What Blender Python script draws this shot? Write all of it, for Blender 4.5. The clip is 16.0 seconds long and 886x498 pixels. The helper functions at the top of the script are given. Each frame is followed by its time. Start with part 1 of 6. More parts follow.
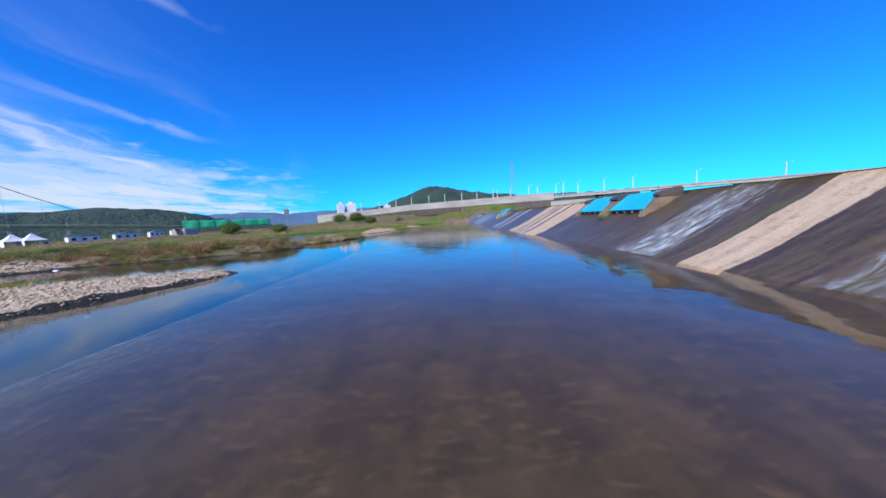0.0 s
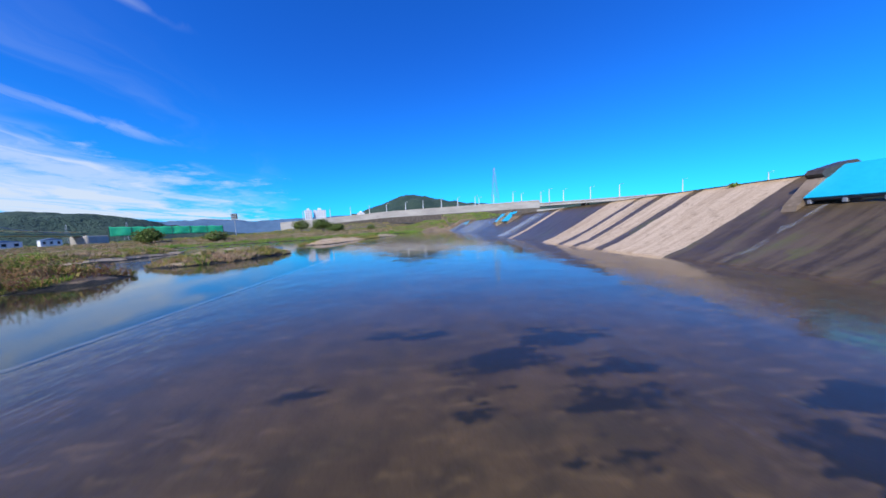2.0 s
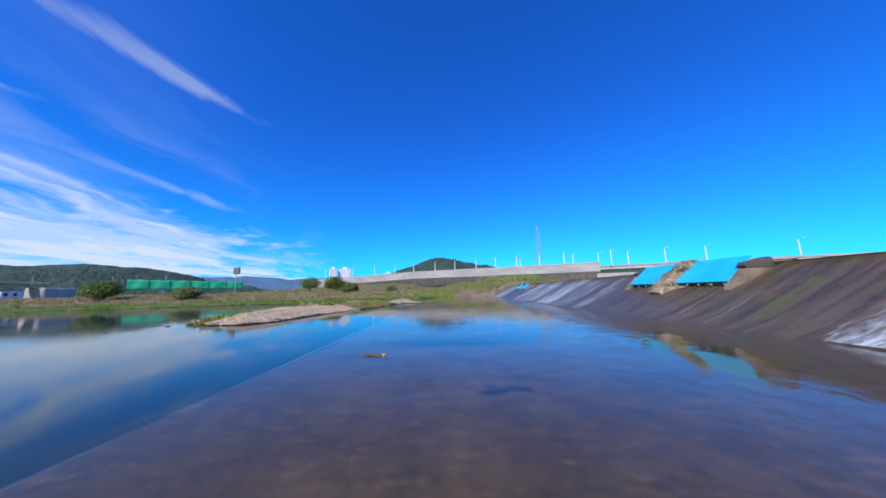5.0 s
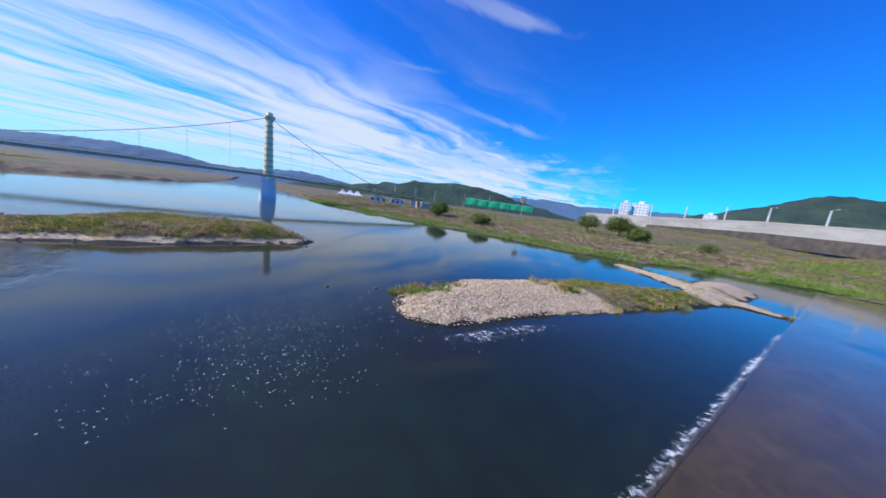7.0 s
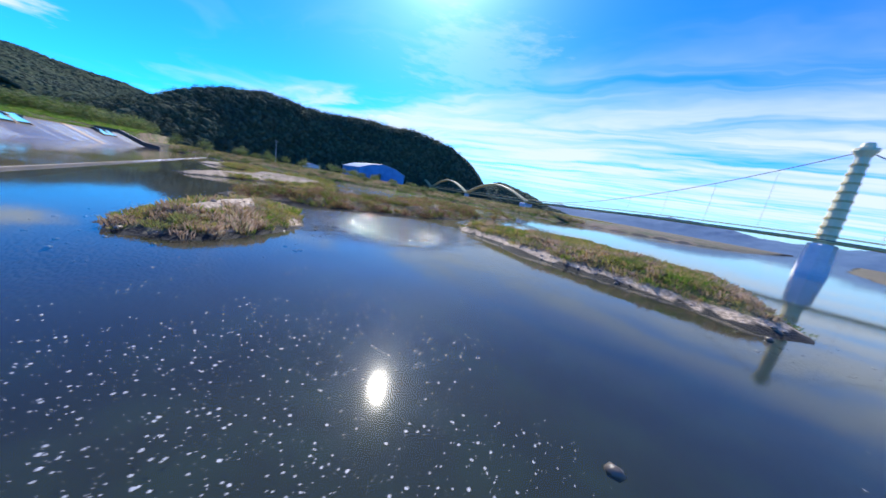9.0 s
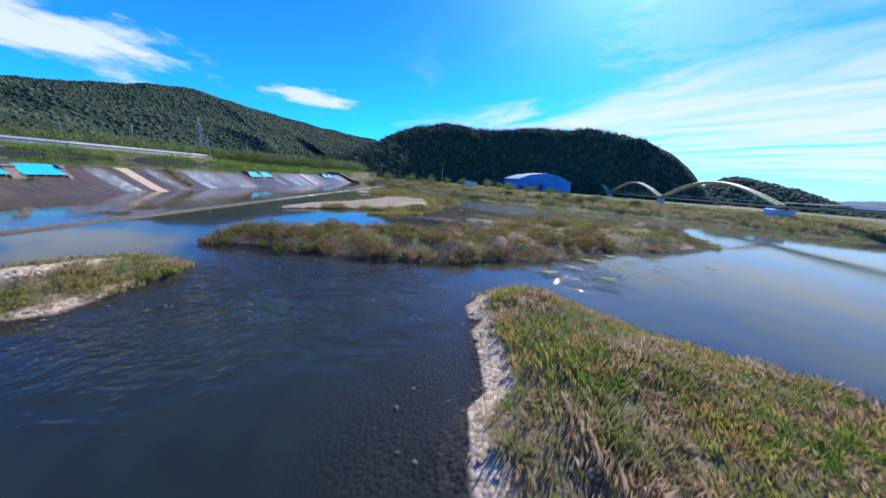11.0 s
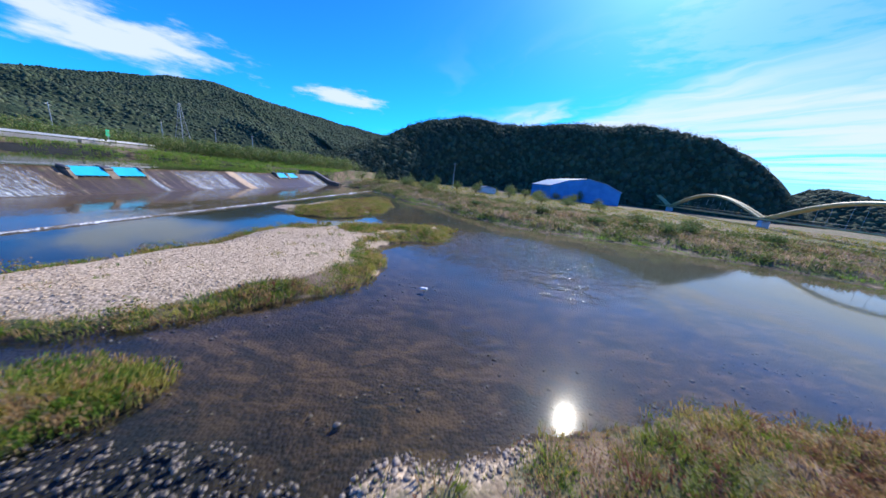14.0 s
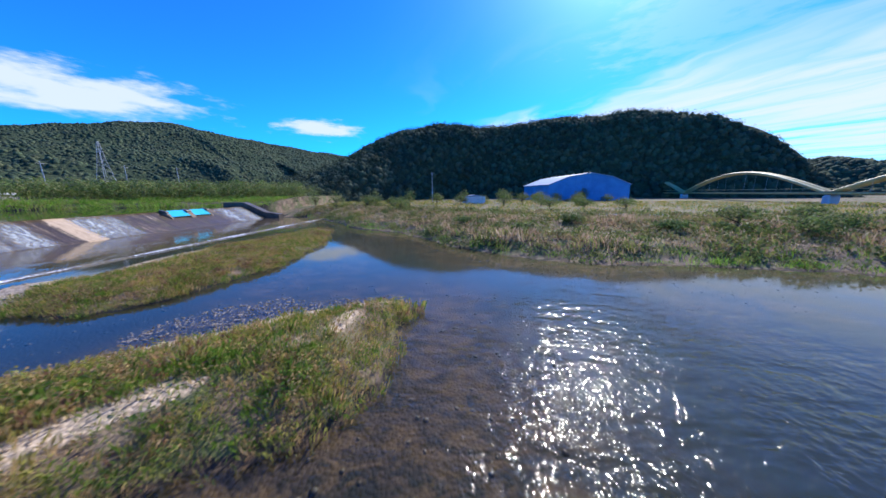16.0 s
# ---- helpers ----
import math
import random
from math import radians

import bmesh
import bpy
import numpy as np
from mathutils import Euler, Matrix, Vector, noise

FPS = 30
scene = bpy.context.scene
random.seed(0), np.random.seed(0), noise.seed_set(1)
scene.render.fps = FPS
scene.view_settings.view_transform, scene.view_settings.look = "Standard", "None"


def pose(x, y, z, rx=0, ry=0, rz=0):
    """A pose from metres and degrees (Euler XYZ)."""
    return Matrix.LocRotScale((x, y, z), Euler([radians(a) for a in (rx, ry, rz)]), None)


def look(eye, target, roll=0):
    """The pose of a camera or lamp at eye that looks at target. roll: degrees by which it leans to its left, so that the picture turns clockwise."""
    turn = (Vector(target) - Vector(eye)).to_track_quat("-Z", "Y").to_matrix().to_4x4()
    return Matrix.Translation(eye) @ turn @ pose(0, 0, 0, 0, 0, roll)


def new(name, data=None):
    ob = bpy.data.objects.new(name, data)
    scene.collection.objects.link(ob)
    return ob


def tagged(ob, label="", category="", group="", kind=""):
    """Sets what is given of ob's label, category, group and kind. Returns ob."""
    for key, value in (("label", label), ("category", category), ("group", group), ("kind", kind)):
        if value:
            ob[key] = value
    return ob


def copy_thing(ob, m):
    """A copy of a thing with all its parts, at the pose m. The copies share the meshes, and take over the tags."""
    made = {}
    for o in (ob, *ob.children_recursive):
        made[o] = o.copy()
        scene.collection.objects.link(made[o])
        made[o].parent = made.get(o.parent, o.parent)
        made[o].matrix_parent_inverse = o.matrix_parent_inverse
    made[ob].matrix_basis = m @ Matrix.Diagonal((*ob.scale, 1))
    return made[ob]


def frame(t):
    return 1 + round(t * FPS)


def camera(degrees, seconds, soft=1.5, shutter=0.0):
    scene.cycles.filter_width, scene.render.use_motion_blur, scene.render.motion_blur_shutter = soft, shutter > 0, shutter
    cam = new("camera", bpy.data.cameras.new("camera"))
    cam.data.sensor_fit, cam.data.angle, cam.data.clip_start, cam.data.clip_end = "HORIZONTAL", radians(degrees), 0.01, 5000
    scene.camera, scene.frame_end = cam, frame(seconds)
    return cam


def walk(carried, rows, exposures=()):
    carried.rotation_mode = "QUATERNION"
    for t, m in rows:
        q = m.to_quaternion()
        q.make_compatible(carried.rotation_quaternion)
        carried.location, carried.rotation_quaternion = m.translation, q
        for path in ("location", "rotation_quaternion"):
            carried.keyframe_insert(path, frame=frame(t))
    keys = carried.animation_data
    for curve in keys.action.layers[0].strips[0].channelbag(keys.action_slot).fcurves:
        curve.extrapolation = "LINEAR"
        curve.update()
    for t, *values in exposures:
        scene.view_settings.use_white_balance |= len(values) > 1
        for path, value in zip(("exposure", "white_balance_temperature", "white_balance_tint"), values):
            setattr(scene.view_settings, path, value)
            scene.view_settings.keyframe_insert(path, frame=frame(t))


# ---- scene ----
# ---------------------------------------------------------------- camera
cam = camera(116.0, 16.0, soft=1.6, shutter=0.13)
# seconds, x, y, z, yaw, pitch, roll
ROWS = [
    (0.0, -0.000, -0.000, 2.464, 0.63, -6.30, 3.66),
    (0.5, -0.192, 4.803, 2.312, 0.36, -6.45, 3.64),
    (1.0, -0.440, 9.390, 2.256, 0.32, -6.57, 3.51),
    (1.5, -0.990, 13.880, 2.090, -1.96, -5.83, 3.27),
    (2.0, -1.065, 18.804, 1.907, -4.12, -4.69, 3.17),
    (2.5, -1.206, 24.146, 1.545, -4.25, -3.06, 3.35),
    (3.0, -1.447, 29.443, 1.188, -3.82, -0.57, 2.95),
    (5.3, -3.414, 51.026, 2.420, 4.15, 8.92, 0.48),
    (5.5, -3.679, 52.506, 3.144, 7.06, 6.42, 0.44),
    (6.0, -3.997, 55.807, 4.808, 19.06, -0.49, -1.79),
    (6.5, -4.893, 59.209, 5.900, 36.00, -5.36, -6.07),
    (7.0, -6.380, 62.406, 6.346, 56.55, -9.45, -7.36),
    (7.5, -8.055, 65.038, 6.439, 74.57, -11.47, -3.50),
    (8.0, -10.935, 66.931, 5.828, 94.04, -10.94, -2.72),
    (8.5, -15.711, 67.610, 4.450, 119.46, -10.01, -7.56),
    (9.0, -20.746, 67.435, 3.450, 145.36, -11.71, -10.14),
    (9.5, -25.199, 66.237, 2.950, 164.36, -13.12, -5.40),
    (9.7, -26.818, 65.384, 3.211, 169.01, -13.12, -3.09),
    (11.8, -41.834, 49.659, 7.060, 183.59, -14.78, -6.35),
    (12.0, -42.170, 47.015, 7.207, 183.94, -14.73, -6.49),
    (12.5, -42.733, 40.079, 7.612, 184.31, -14.95, -6.21),
    (13.0, -43.083, 32.912, 7.807, 184.49, -14.90, -5.93),
    (13.5, -43.260, 26.121, 7.776, 184.61, -14.69, -5.78),
    (14.0, -43.743, 18.961, 7.947, 185.49, -14.66, -6.31),
    (14.5, -43.953, 11.993, 7.855, 186.02, -14.74, -6.30),
    (15.0, -43.958, 5.464, 7.445, 184.07, -14.53, -3.29),
    (15.5, -44.001, -1.146, 7.043, 181.97, -13.94, 0.11),
    (16.0, -44.442, -7.880, 6.703, 182.26, -11.47, 0.40),
]
walk(cam, [(t, pose(x, y, z, 90 + p, r, w)) for t, x, y, z, w, p, r in ROWS],
     exposures=((0.0, 0.0), (6.0, 0.0), (8.0, 0.2), (8.5, 0.35), (9.5, 0.3), (16.0, 0.25)))

# ---------------------------------------------------------------- sky and sun
SUN_AZ, SUN_EL = 152.5, 39.5          # degrees, left of north (+y); above the horizon
sun_dir = Vector((-math.sin(radians(SUN_AZ)) * math.cos(radians(SUN_EL)),
                  math.cos(radians(SUN_AZ)) * math.cos(radians(SUN_EL)), math.sin(radians(SUN_EL))))
sun = new("sun", bpy.data.lights.new("sun", "SUN"))
sun.data.energy, sun.data.angle, sun.data.color = 5.0, radians(0.53), (1.0, 0.95, 0.87)
sun.matrix_world = look(sun_dir * 100, (0, 0, 0))


class Nodes:
    """A small helper to write node trees as lines of code."""

    def __init__(self, tree):
        self.tree = tree
        tree.nodes.clear()

    def add(self, kind, **values):
        n = self.tree.nodes.new(kind)
        for k, v in values.items():
            if k in n.inputs.keys():
                self.put(n.inputs[k], v)
            elif k == "data_type":
                n.data_type = v
            elif k == "blend_type":
                n.blend_type = v
            elif k == "operation":
                n.operation = v
            elif k == "attribute_name":
                n.attribute_name = v
        return n

    def put(self, sock, v):
        if isinstance(v, bpy.types.NodeSocket):
            self.tree.links.new(v, sock)
        elif isinstance(v, bpy.types.Node):
            self.tree.links.new(v.outputs[0], sock)
        elif isinstance(v, tuple) and len(v) == 3 and sock.type == "RGBA":
            sock.default_value = (*v, 1)
        else:
            sock.default_value = v

    def math(self, op, a, b=0.0, c=0.0, clamp=False):
        n = self.tree.nodes.new("ShaderNodeMath")
        n.operation, n.use_clamp = op, clamp
        for i, v in enumerate((a, b, c)):
            self.put(n.inputs[i], v)
        return n.outputs[0]

    def mix(self, f, a, b):
        n = self.tree.nodes.new("ShaderNodeMix")
        n.data_type = "RGBA"
        self.put(n.inputs[0], f)
        self.put(n.inputs[6], a)
        self.put(n.inputs[7], b)
        return n.outputs[2]

    def ramp(self, f, lo, hi, to_lo=0.0, to_hi=1.0):
        n = self.tree.nodes.new("ShaderNodeMapRange")
        n.interpolation_type = "SMOOTHSTEP"
        for i, v in enumerate((f, lo, hi, to_lo, to_hi)):
            self.put(n.inputs[i], v)
        return n.outputs[0]

    def noise(self, vec, scale, detail=3.0, rough=0.55, stretch=None, distortion=0.0):
        if stretch:
            m = self.tree.nodes.new("ShaderNodeMapping")
            self.put(m.inputs[0], vec)
            m.inputs[3].default_value = stretch
            vec = m.outputs[0]
        n = self.tree.nodes.new("ShaderNodeTexNoise")
        self.put(n.inputs["Vector"], vec)
        n.inputs["Scale"].default_value, n.inputs["Detail"].default_value = scale, detail
        n.inputs["Roughness"].default_value, n.inputs["Distortion"].default_value = rough, distortion
        return n.outputs[0]


world = bpy.data.worlds.new("sky")
scene.world = world
world.use_nodes = True
k = Nodes(world.node_tree)
sky = k.add("ShaderNodeTexSky")
sky.sky_type, sky.sun_disc = "NISHITA", False
sky.sun_elevation, sky.sun_rotation = radians(SUN_EL), radians(-SUN_AZ)
sky.altitude, sky.air_density, sky.dust_density, sky.ozone_density = 80.0, 1.0, 0.35, 1.6
deep = k.add("ShaderNodeMix", data_type="RGBA", blend_type="MULTIPLY")
k.put(deep.inputs[0], 1.0)
k.put(deep.inputs[6], sky.outputs[0])
way = k.add("ShaderNodeTexCoord").outputs["Generated"]
sep = k.add("ShaderNodeSeparateXYZ", Vector=way)
sx, sy, sz = sep.outputs
k.put(deep.inputs[7], k.mix(k.ramp(sz, 0.0, 0.55), (0.065, 0.92, 1.98), (0.10, 0.70, 2.05)))
# thin cirrus on a sheet high above, drawn out along one wind
up = k.math("MAXIMUM", sz, 0.045)
px, py = k.math("DIVIDE", sx, up), k.math("DIVIDE", sy, up)
WIND = radians(22)
along = k.math("ADD", k.math("MULTIPLY", px, -math.sin(WIND)), k.math("MULTIPLY", py, math.cos(WIND)))
across = k.math("ADD", k.math("MULTIPLY", px, math.cos(WIND)), k.math("MULTIPLY", py, math.sin(WIND)))
plain = k.add("ShaderNodeCombineXYZ", X=px, Y=py, Z=0.0).outputs[0]
bend = k.math("MULTIPLY", k.math("SUBTRACT", k.noise(plain, 0.55, 4.0, 0.55), 0.5), 1.5)
swept = k.math("ADD", across, bend)
sheet = k.add("ShaderNodeCombineXYZ", X=k.math("MULTIPLY", along, 0.26), Y=swept, Z=0.0).outputs[0]
streak = k.noise(sheet, 1.05, 5.0, 0.54, None, 0.8)
patch = k.noise(plain, 0.30, 3.0, 0.5)
west = k.math("MULTIPLY", k.ramp(across, -0.1, -2.6), k.ramp(across, -26.0, -9.0, 0.6, 1.0))
west = k.math("MULTIPLY", west, k.ramp(along, -14.0, -1.6))
dense = k.ramp(across, -1.3, -4.2, 0.67, 0.47)
cirrus = k.math("MULTIPLY", k.ramp(k.math("ADD", streak, k.math("MULTIPLY", patch, 0.45)), dense, k.math("ADD", dense, 0.36)), west)
cirrus = k.math("MULTIPLY", cirrus, k.ramp(sz, 0.20, 0.50, 1.0, 0.2))


def plume(a0, a1, c0, c1, wide, seed):
    """A feathered streak of ice cloud on the high sheet, sharp at its far end."""
    t = k.math("DIVIDE", k.math("SUBTRACT", along, a0), a1 - a0)
    mid = k.math("ADD", c0, k.math("MULTIPLY", t, c1 - c0))
    o = k.math("ABSOLUTE", k.math("DIVIDE", k.math("SUBTRACT", across, mid), wide))
    fib = k.noise(sheet, 5.0 + seed, 5.0, 0.6, (0.5, 1.0, 1.0))
    body = k.ramp(k.math("ADD", o, k.math("MULTIPLY", k.math("SUBTRACT", fib, 0.5), 3.0)), 1.0, 0.0)
    return k.math("MULTIPLY", body, k.math("MULTIPLY", k.ramp(t, -0.9, 0.7), k.ramp(t, 1.2, 0.7)))



def lens_cloud(bearing, elevation, wide, high, seed):
    """A small soft cloud low in the sky."""
    c = Vector((-math.sin(radians(bearing)) * math.cos(radians(elevation)), math.cos(radians(bearing)) * math.cos(radians(elevation)), math.sin(radians(elevation))))
    side = Vector((-math.cos(radians(bearing)), -math.sin(radians(bearing)), 0))
    u = k.add("ShaderNodeVectorMath", operation="DOT_PRODUCT")
    k.put(u.inputs[0], way)
    u.inputs[1].default_value = side
    f = k.add("ShaderNodeVectorMath", operation="DOT_PRODUCT")
    k.put(f.inputs[0], way)
    f.inputs[1].default_value = c
    a = k.math("DIVIDE", u.outputs["Value"], math.sin(radians(wide)))
    b = k.math("DIVIDE", k.math("SUBTRACT", sz, c.z), math.sin(radians(high)))
    r = k.math("SQRT", k.math("ADD", k.math("MULTIPLY", a, a), k.math("MULTIPLY", b, b)))
    rag = k.noise(way, 9.0 + seed, 5.0, 0.6, (1.0, 1.0, 4.0))
    body = k.ramp(k.math("ADD", r, k.math("MULTIPLY", k.math("SUBTRACT", rag, 0.5), 2.2)), 1.0, 0.25)
    return k.math("MULTIPLY", body, k.ramp(f.outputs["Value"], 0.0, 0.3))


puffs = k.math("MAXIMUM", lens_cloud(232, 11.8, 13.0, 3.6, 0), lens_cloud(204.5, 11.2, 7.5, 1.9, 3))
puffs = k.math("MAXIMUM", puffs, lens_cloud(156, 11.0, 9.0, 1.8, 6))
puffs = k.math("MAXIMUM", puffs, k.math("MULTIPLY", lens_cloud(134, 12.8, 17.0, 4.6, 9), 0.55))
puffs = k.math("MAXIMUM", puffs, k.math("MULTIPLY", lens_cloud(143, 23.0, 15.0, 7.0, 5), 0.22))
puffs = k.math("MAXIMUM", puffs, k.math("MULTIPLY", lens_cloud(54, 7.5, 26.0, 4.6, 2), 0.7))
for a0, a1, c0, c1, wide, s, most in ((1.2, 1.72, -0.95, -0.52, 0.13, 0, 0.36), (2.3, 3.6, -2.35, -2.30, 0.30, 1, 0.26), (2.7, 3.8, -1.65, -1.20, 0.17, 2, 0.28), (1.5, 1.85, -1.85, -1.50, 0.10, 3, 0.2)):
    puffs = k.math("MAXIMUM", puffs, k.math("MULTIPLY", plume(a0, a1, c0, c1, wide, s), most))
amount = k.math("MAXIMUM", k.math("MULTIPLY", cirrus, 0.92), k.math("MULTIPLY", puffs, 0.9))
# pale haze low over the river's far end
downstream = k.add("ShaderNodeVectorMath", operation="DOT_PRODUCT")
k.put(downstream.inputs[0], way)
downstream.inputs[1].default_value = (-0.90, -0.43, 0.0)
haze = k.math("MULTIPLY", k.ramp(sz, 0.17, 0.0, 0.0, 0.62), k.ramp(downstream.outputs["Value"], 0.35, 0.9))
amount = k.math("MAXIMUM", amount, haze)
amount = k.math("MULTIPLY", amount, k.ramp(sz, -0.01, 0.02))
cloudy = k.mix(amount, deep.outputs[2], (6.1, 6.9, 8.1))
# the bright veil round the sun
toward = k.add("ShaderNodeVectorMath", operation="DOT_PRODUCT")
k.put(toward.inputs[0], way)
toward.inputs[1].default_value = sun_dir
near = k.math("MAXIMUM", toward.outputs["Value"], 0.0)
veil = k.math("ADD", k.math("MULTIPLY", k.math("POWER", near, 150.0), 16.0), k.math("MULTIPLY", k.math("POWER", near, 26.0), 2.6))
glow = k.add("ShaderNodeMix", data_type="RGBA", blend_type="ADD")
k.put(glow.inputs[0], veil)
glow.clamp_factor = False
k.put(glow.inputs[6], cloudy)
k.put(glow.inputs[7], (1.0, 1.0, 1.0))
cloudy = glow.outputs[2]
back = k.add("ShaderNodeBackground", Color=cloudy, Strength=0.115)
k.add("ShaderNodeOutputWorld", Surface=back.outputs[0])


# ---------------------------------------------------------------- materials
def material(name):
    m = bpy.data.materials.new(name)
    m.use_nodes = True
    n = Nodes(m.node_tree)
    out = n.add("ShaderNodeOutputMaterial")
    return m, n, out


def surface(name, colours, scale=1.0, rough=0.8, bump=0.2, grain=8.0, metal=0.0, stretch=None, per_piece=0.0, dist=0.05):
    """Two colours mixed by large stains and fine grain, with fine relief."""
    m, n, out = material(name)
    pos = n.add("ShaderNodeTexCoord").outputs["Object"]
    big = n.noise(pos, scale, 4.0, 0.6, stretch)
    fine = n.noise(pos, scale * grain, 4.0, 0.65, stretch)
    f = n.ramp(n.math("ADD", n.math("MULTIPLY", big, 0.65), n.math("MULTIPLY", fine, 0.35)), 0.35, 0.65)
    col = n.mix(f, colours[0], colours[1])
    if per_piece:
        r = n.add("ShaderNodeObjectInfo").outputs["Random"]
        col = n.add("ShaderNodeHueSaturation", Color=col, Value=n.math("ADD", 1.0 - per_piece, n.math("MULTIPLY", r, 2 * per_piece))).outputs[0]
    b = n.add("ShaderNodeBump", Strength=bump, Distance=dist, Height=fine)
    p = n.add("ShaderNodeBsdfPrincipled", **{"Base Color": col, "Roughness": rough, "Metallic": metal, "Normal": b.outputs[0]})
    n.put(out.inputs[0], p)
    return m


def water_material(name, tint, wave, size, rough=0.02, riffles=(), ior=1.27, fine=0.0, run=0.0, chops=0.22):
    """Clear water: slow swell, chop in patches, fine wrinkles, and riffles x, y, radius, steepness; run: streaks along the flow."""
    m, n, out = material(name)
    pos = n.add("ShaderNodeTexCoord").outputs["Object"]
    swell = n.noise(pos, size * 0.22, 3.0, 0.5)
    calm = n.ramp(n.noise(pos, 0.06, 4.0, 0.6), 0.44, 0.62, 0.10, 1.0)
    chop = n.noise(pos, size, 4.0, 0.62, (1.0, 0.55, 1.0), 0.5)
    h = n.math("ADD", n.math("MULTIPLY", swell, 0.7), n.math("MULTIPLY", chop, n.math("MULTIPLY", calm, chops)))
    if fine:
        h = n.math("ADD", h, n.math("MULTIPLY", n.noise(pos, 13.0, 2.0, 0.5), n.math("MULTIPLY", calm, fine)))
    if run:
        wrinkle = n.noise(pos, 4.2, 3.0, 0.6, (1.7, 0.32, 1.0), 0.8)
        band = n.ramp(n.noise(pos, 0.22, 4.0, 0.62, (1.0, 0.6, 1.0)), 0.47, 0.60)
        h = n.math("ADD", h, n.math("MULTIPLY", wrinkle, n.math("MULTIPLY", band, run)))
    if riffles:
        sp = n.add("ShaderNodeSeparateXYZ", Vector=n.add("ShaderNodeNewGeometry").outputs["Position"])
        ripple = n.noise(pos, 1.9, 3.0, 0.6, (1.0, 0.8, 1.0))
        broken = n.ramp(n.noise(pos, 0.35, 4.0, 0.6, (1.0, 2.0, 1.0)), 0.34, 0.54)
        for rx, ry, rr, k0 in riffles:
            dx, dy = n.math("SUBTRACT", sp.outputs[0], rx), n.math("SUBTRACT", sp.outputs[1], ry)
            far = n.math("SQRT", n.math("ADD", n.math("MULTIPLY", dx, dx), n.math("MULTIPLY", dy, dy)))
            spot = n.math("MULTIPLY", n.ramp(far, rr, rr * 0.3, 0.0, k0), broken)
            h = n.math("ADD", h, n.math("MULTIPLY", ripple, spot))
    b = n.add("ShaderNodeBump", Strength=1.0, Distance=0.12 * wave, Height=h)
    mirror = n.add("ShaderNodeBsdfGlossy", Color=(1, 1, 1), Roughness=rough, Normal=b.outputs[0])
    shimmer = n.add("ShaderNodeBsdfGlossy", Color=(1, 1, 1), Roughness=rough + 0.11, Normal=b.outputs[0])
    gl = n.add("ShaderNodeMixShader", Fac=0.035)
    n.put(gl.inputs[1], mirror.outputs[0])
    n.put(gl.inputs[2], shimmer.outputs[0])
    tr = n.add("ShaderNodeBsdfTransparent", Color=tint)
    fr = n.add("ShaderNodeFresnel", IOR=ior, Normal=b.outputs[0])
    mix = n.add("ShaderNodeMixShader")
    n.put(mix.inputs[0], fr.outputs[0])
    n.put(mix.inputs[1], tr.outputs[0])
    n.put(mix.inputs[2], gl.outputs[0])
    n.put(out.inputs[0], mix)
    return m


WATER_RIVER = water_material("river water", (0.68, 0.75, 0.71), 0.036, 2.0, 0.05, riffles=((-50.5, -14, 16, 27.0), (-51.5, -3, 5, 9.0), (-45, 6, 2.5, 22.0), (-47.8, 38.5, 5.5, 20.0), (-30.5, 45.0, 10, 70.0), (-46.5, 20.5, 3.0, 18.0)), ior=1.30, fine=0.20, chops=0.12)
WATER_APRON = water_material("shallow water", (0.90, 0.88, 0.84), 0.20, 3.2, 0.03, ior=1.33, fine=0.02, run=0.42)
WATER_POOL = water_material("pool water", (0.45, 0.55, 0.52), 0.10, 1.6)
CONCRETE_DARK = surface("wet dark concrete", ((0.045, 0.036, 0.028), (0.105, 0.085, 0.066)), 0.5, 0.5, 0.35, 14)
CONCRETE = surface("pale concrete", ((0.34, 0.31, 0.27), (0.46, 0.43, 0.39)), 0.25, 0.85, 0.25, 12)
GATE_BLUE = surface("turquoise painted steel", ((0.012, 0.42, 0.62), (0.022, 0.50, 0.72)), 0.6, 0.35, 0.05, 10)


def forest_material():
    """A closed canopy seen from afar: crowns as cells, stands of other green."""
    m, n, out = material("forest canopy")
    pos = n.add("ShaderNodeNewGeometry").outputs["Position"]
    stand, fine = n.noise(pos, 0.02, 4.0, 0.6), n.noise(pos, 0.9, 4.0, 0.65)
    crown = n.add("ShaderNodeTexVoronoi", Vector=pos, Scale=0.30)
    # Both greens lean blue-grey, with distance haze mixed into them.
    c = n.mix(n.ramp(stand, 0.42, 0.60), (0.044, 0.070, 0.038), (0.066, 0.090, 0.048))
    c = n.mix(n.ramp(crown.outputs["Color"], 0.1, 0.9, 0.0, 0.5), c, (0.052, 0.062, 0.034))
    h = n.math("ADD", n.math("MULTIPLY", crown.outputs["Distance"], -1.0), n.math("MULTIPLY", fine, 0.7))
    b = n.add("ShaderNodeBump", Strength=1.0, Distance=0.9, Height=h)
    p = n.add("ShaderNodeBsdfPrincipled", **{"Base Color": c, "Roughness": 0.95, "Specular IOR Level": 0.05, "Normal": b.outputs[0]})
    n.put(out.inputs[0], p)
    return m


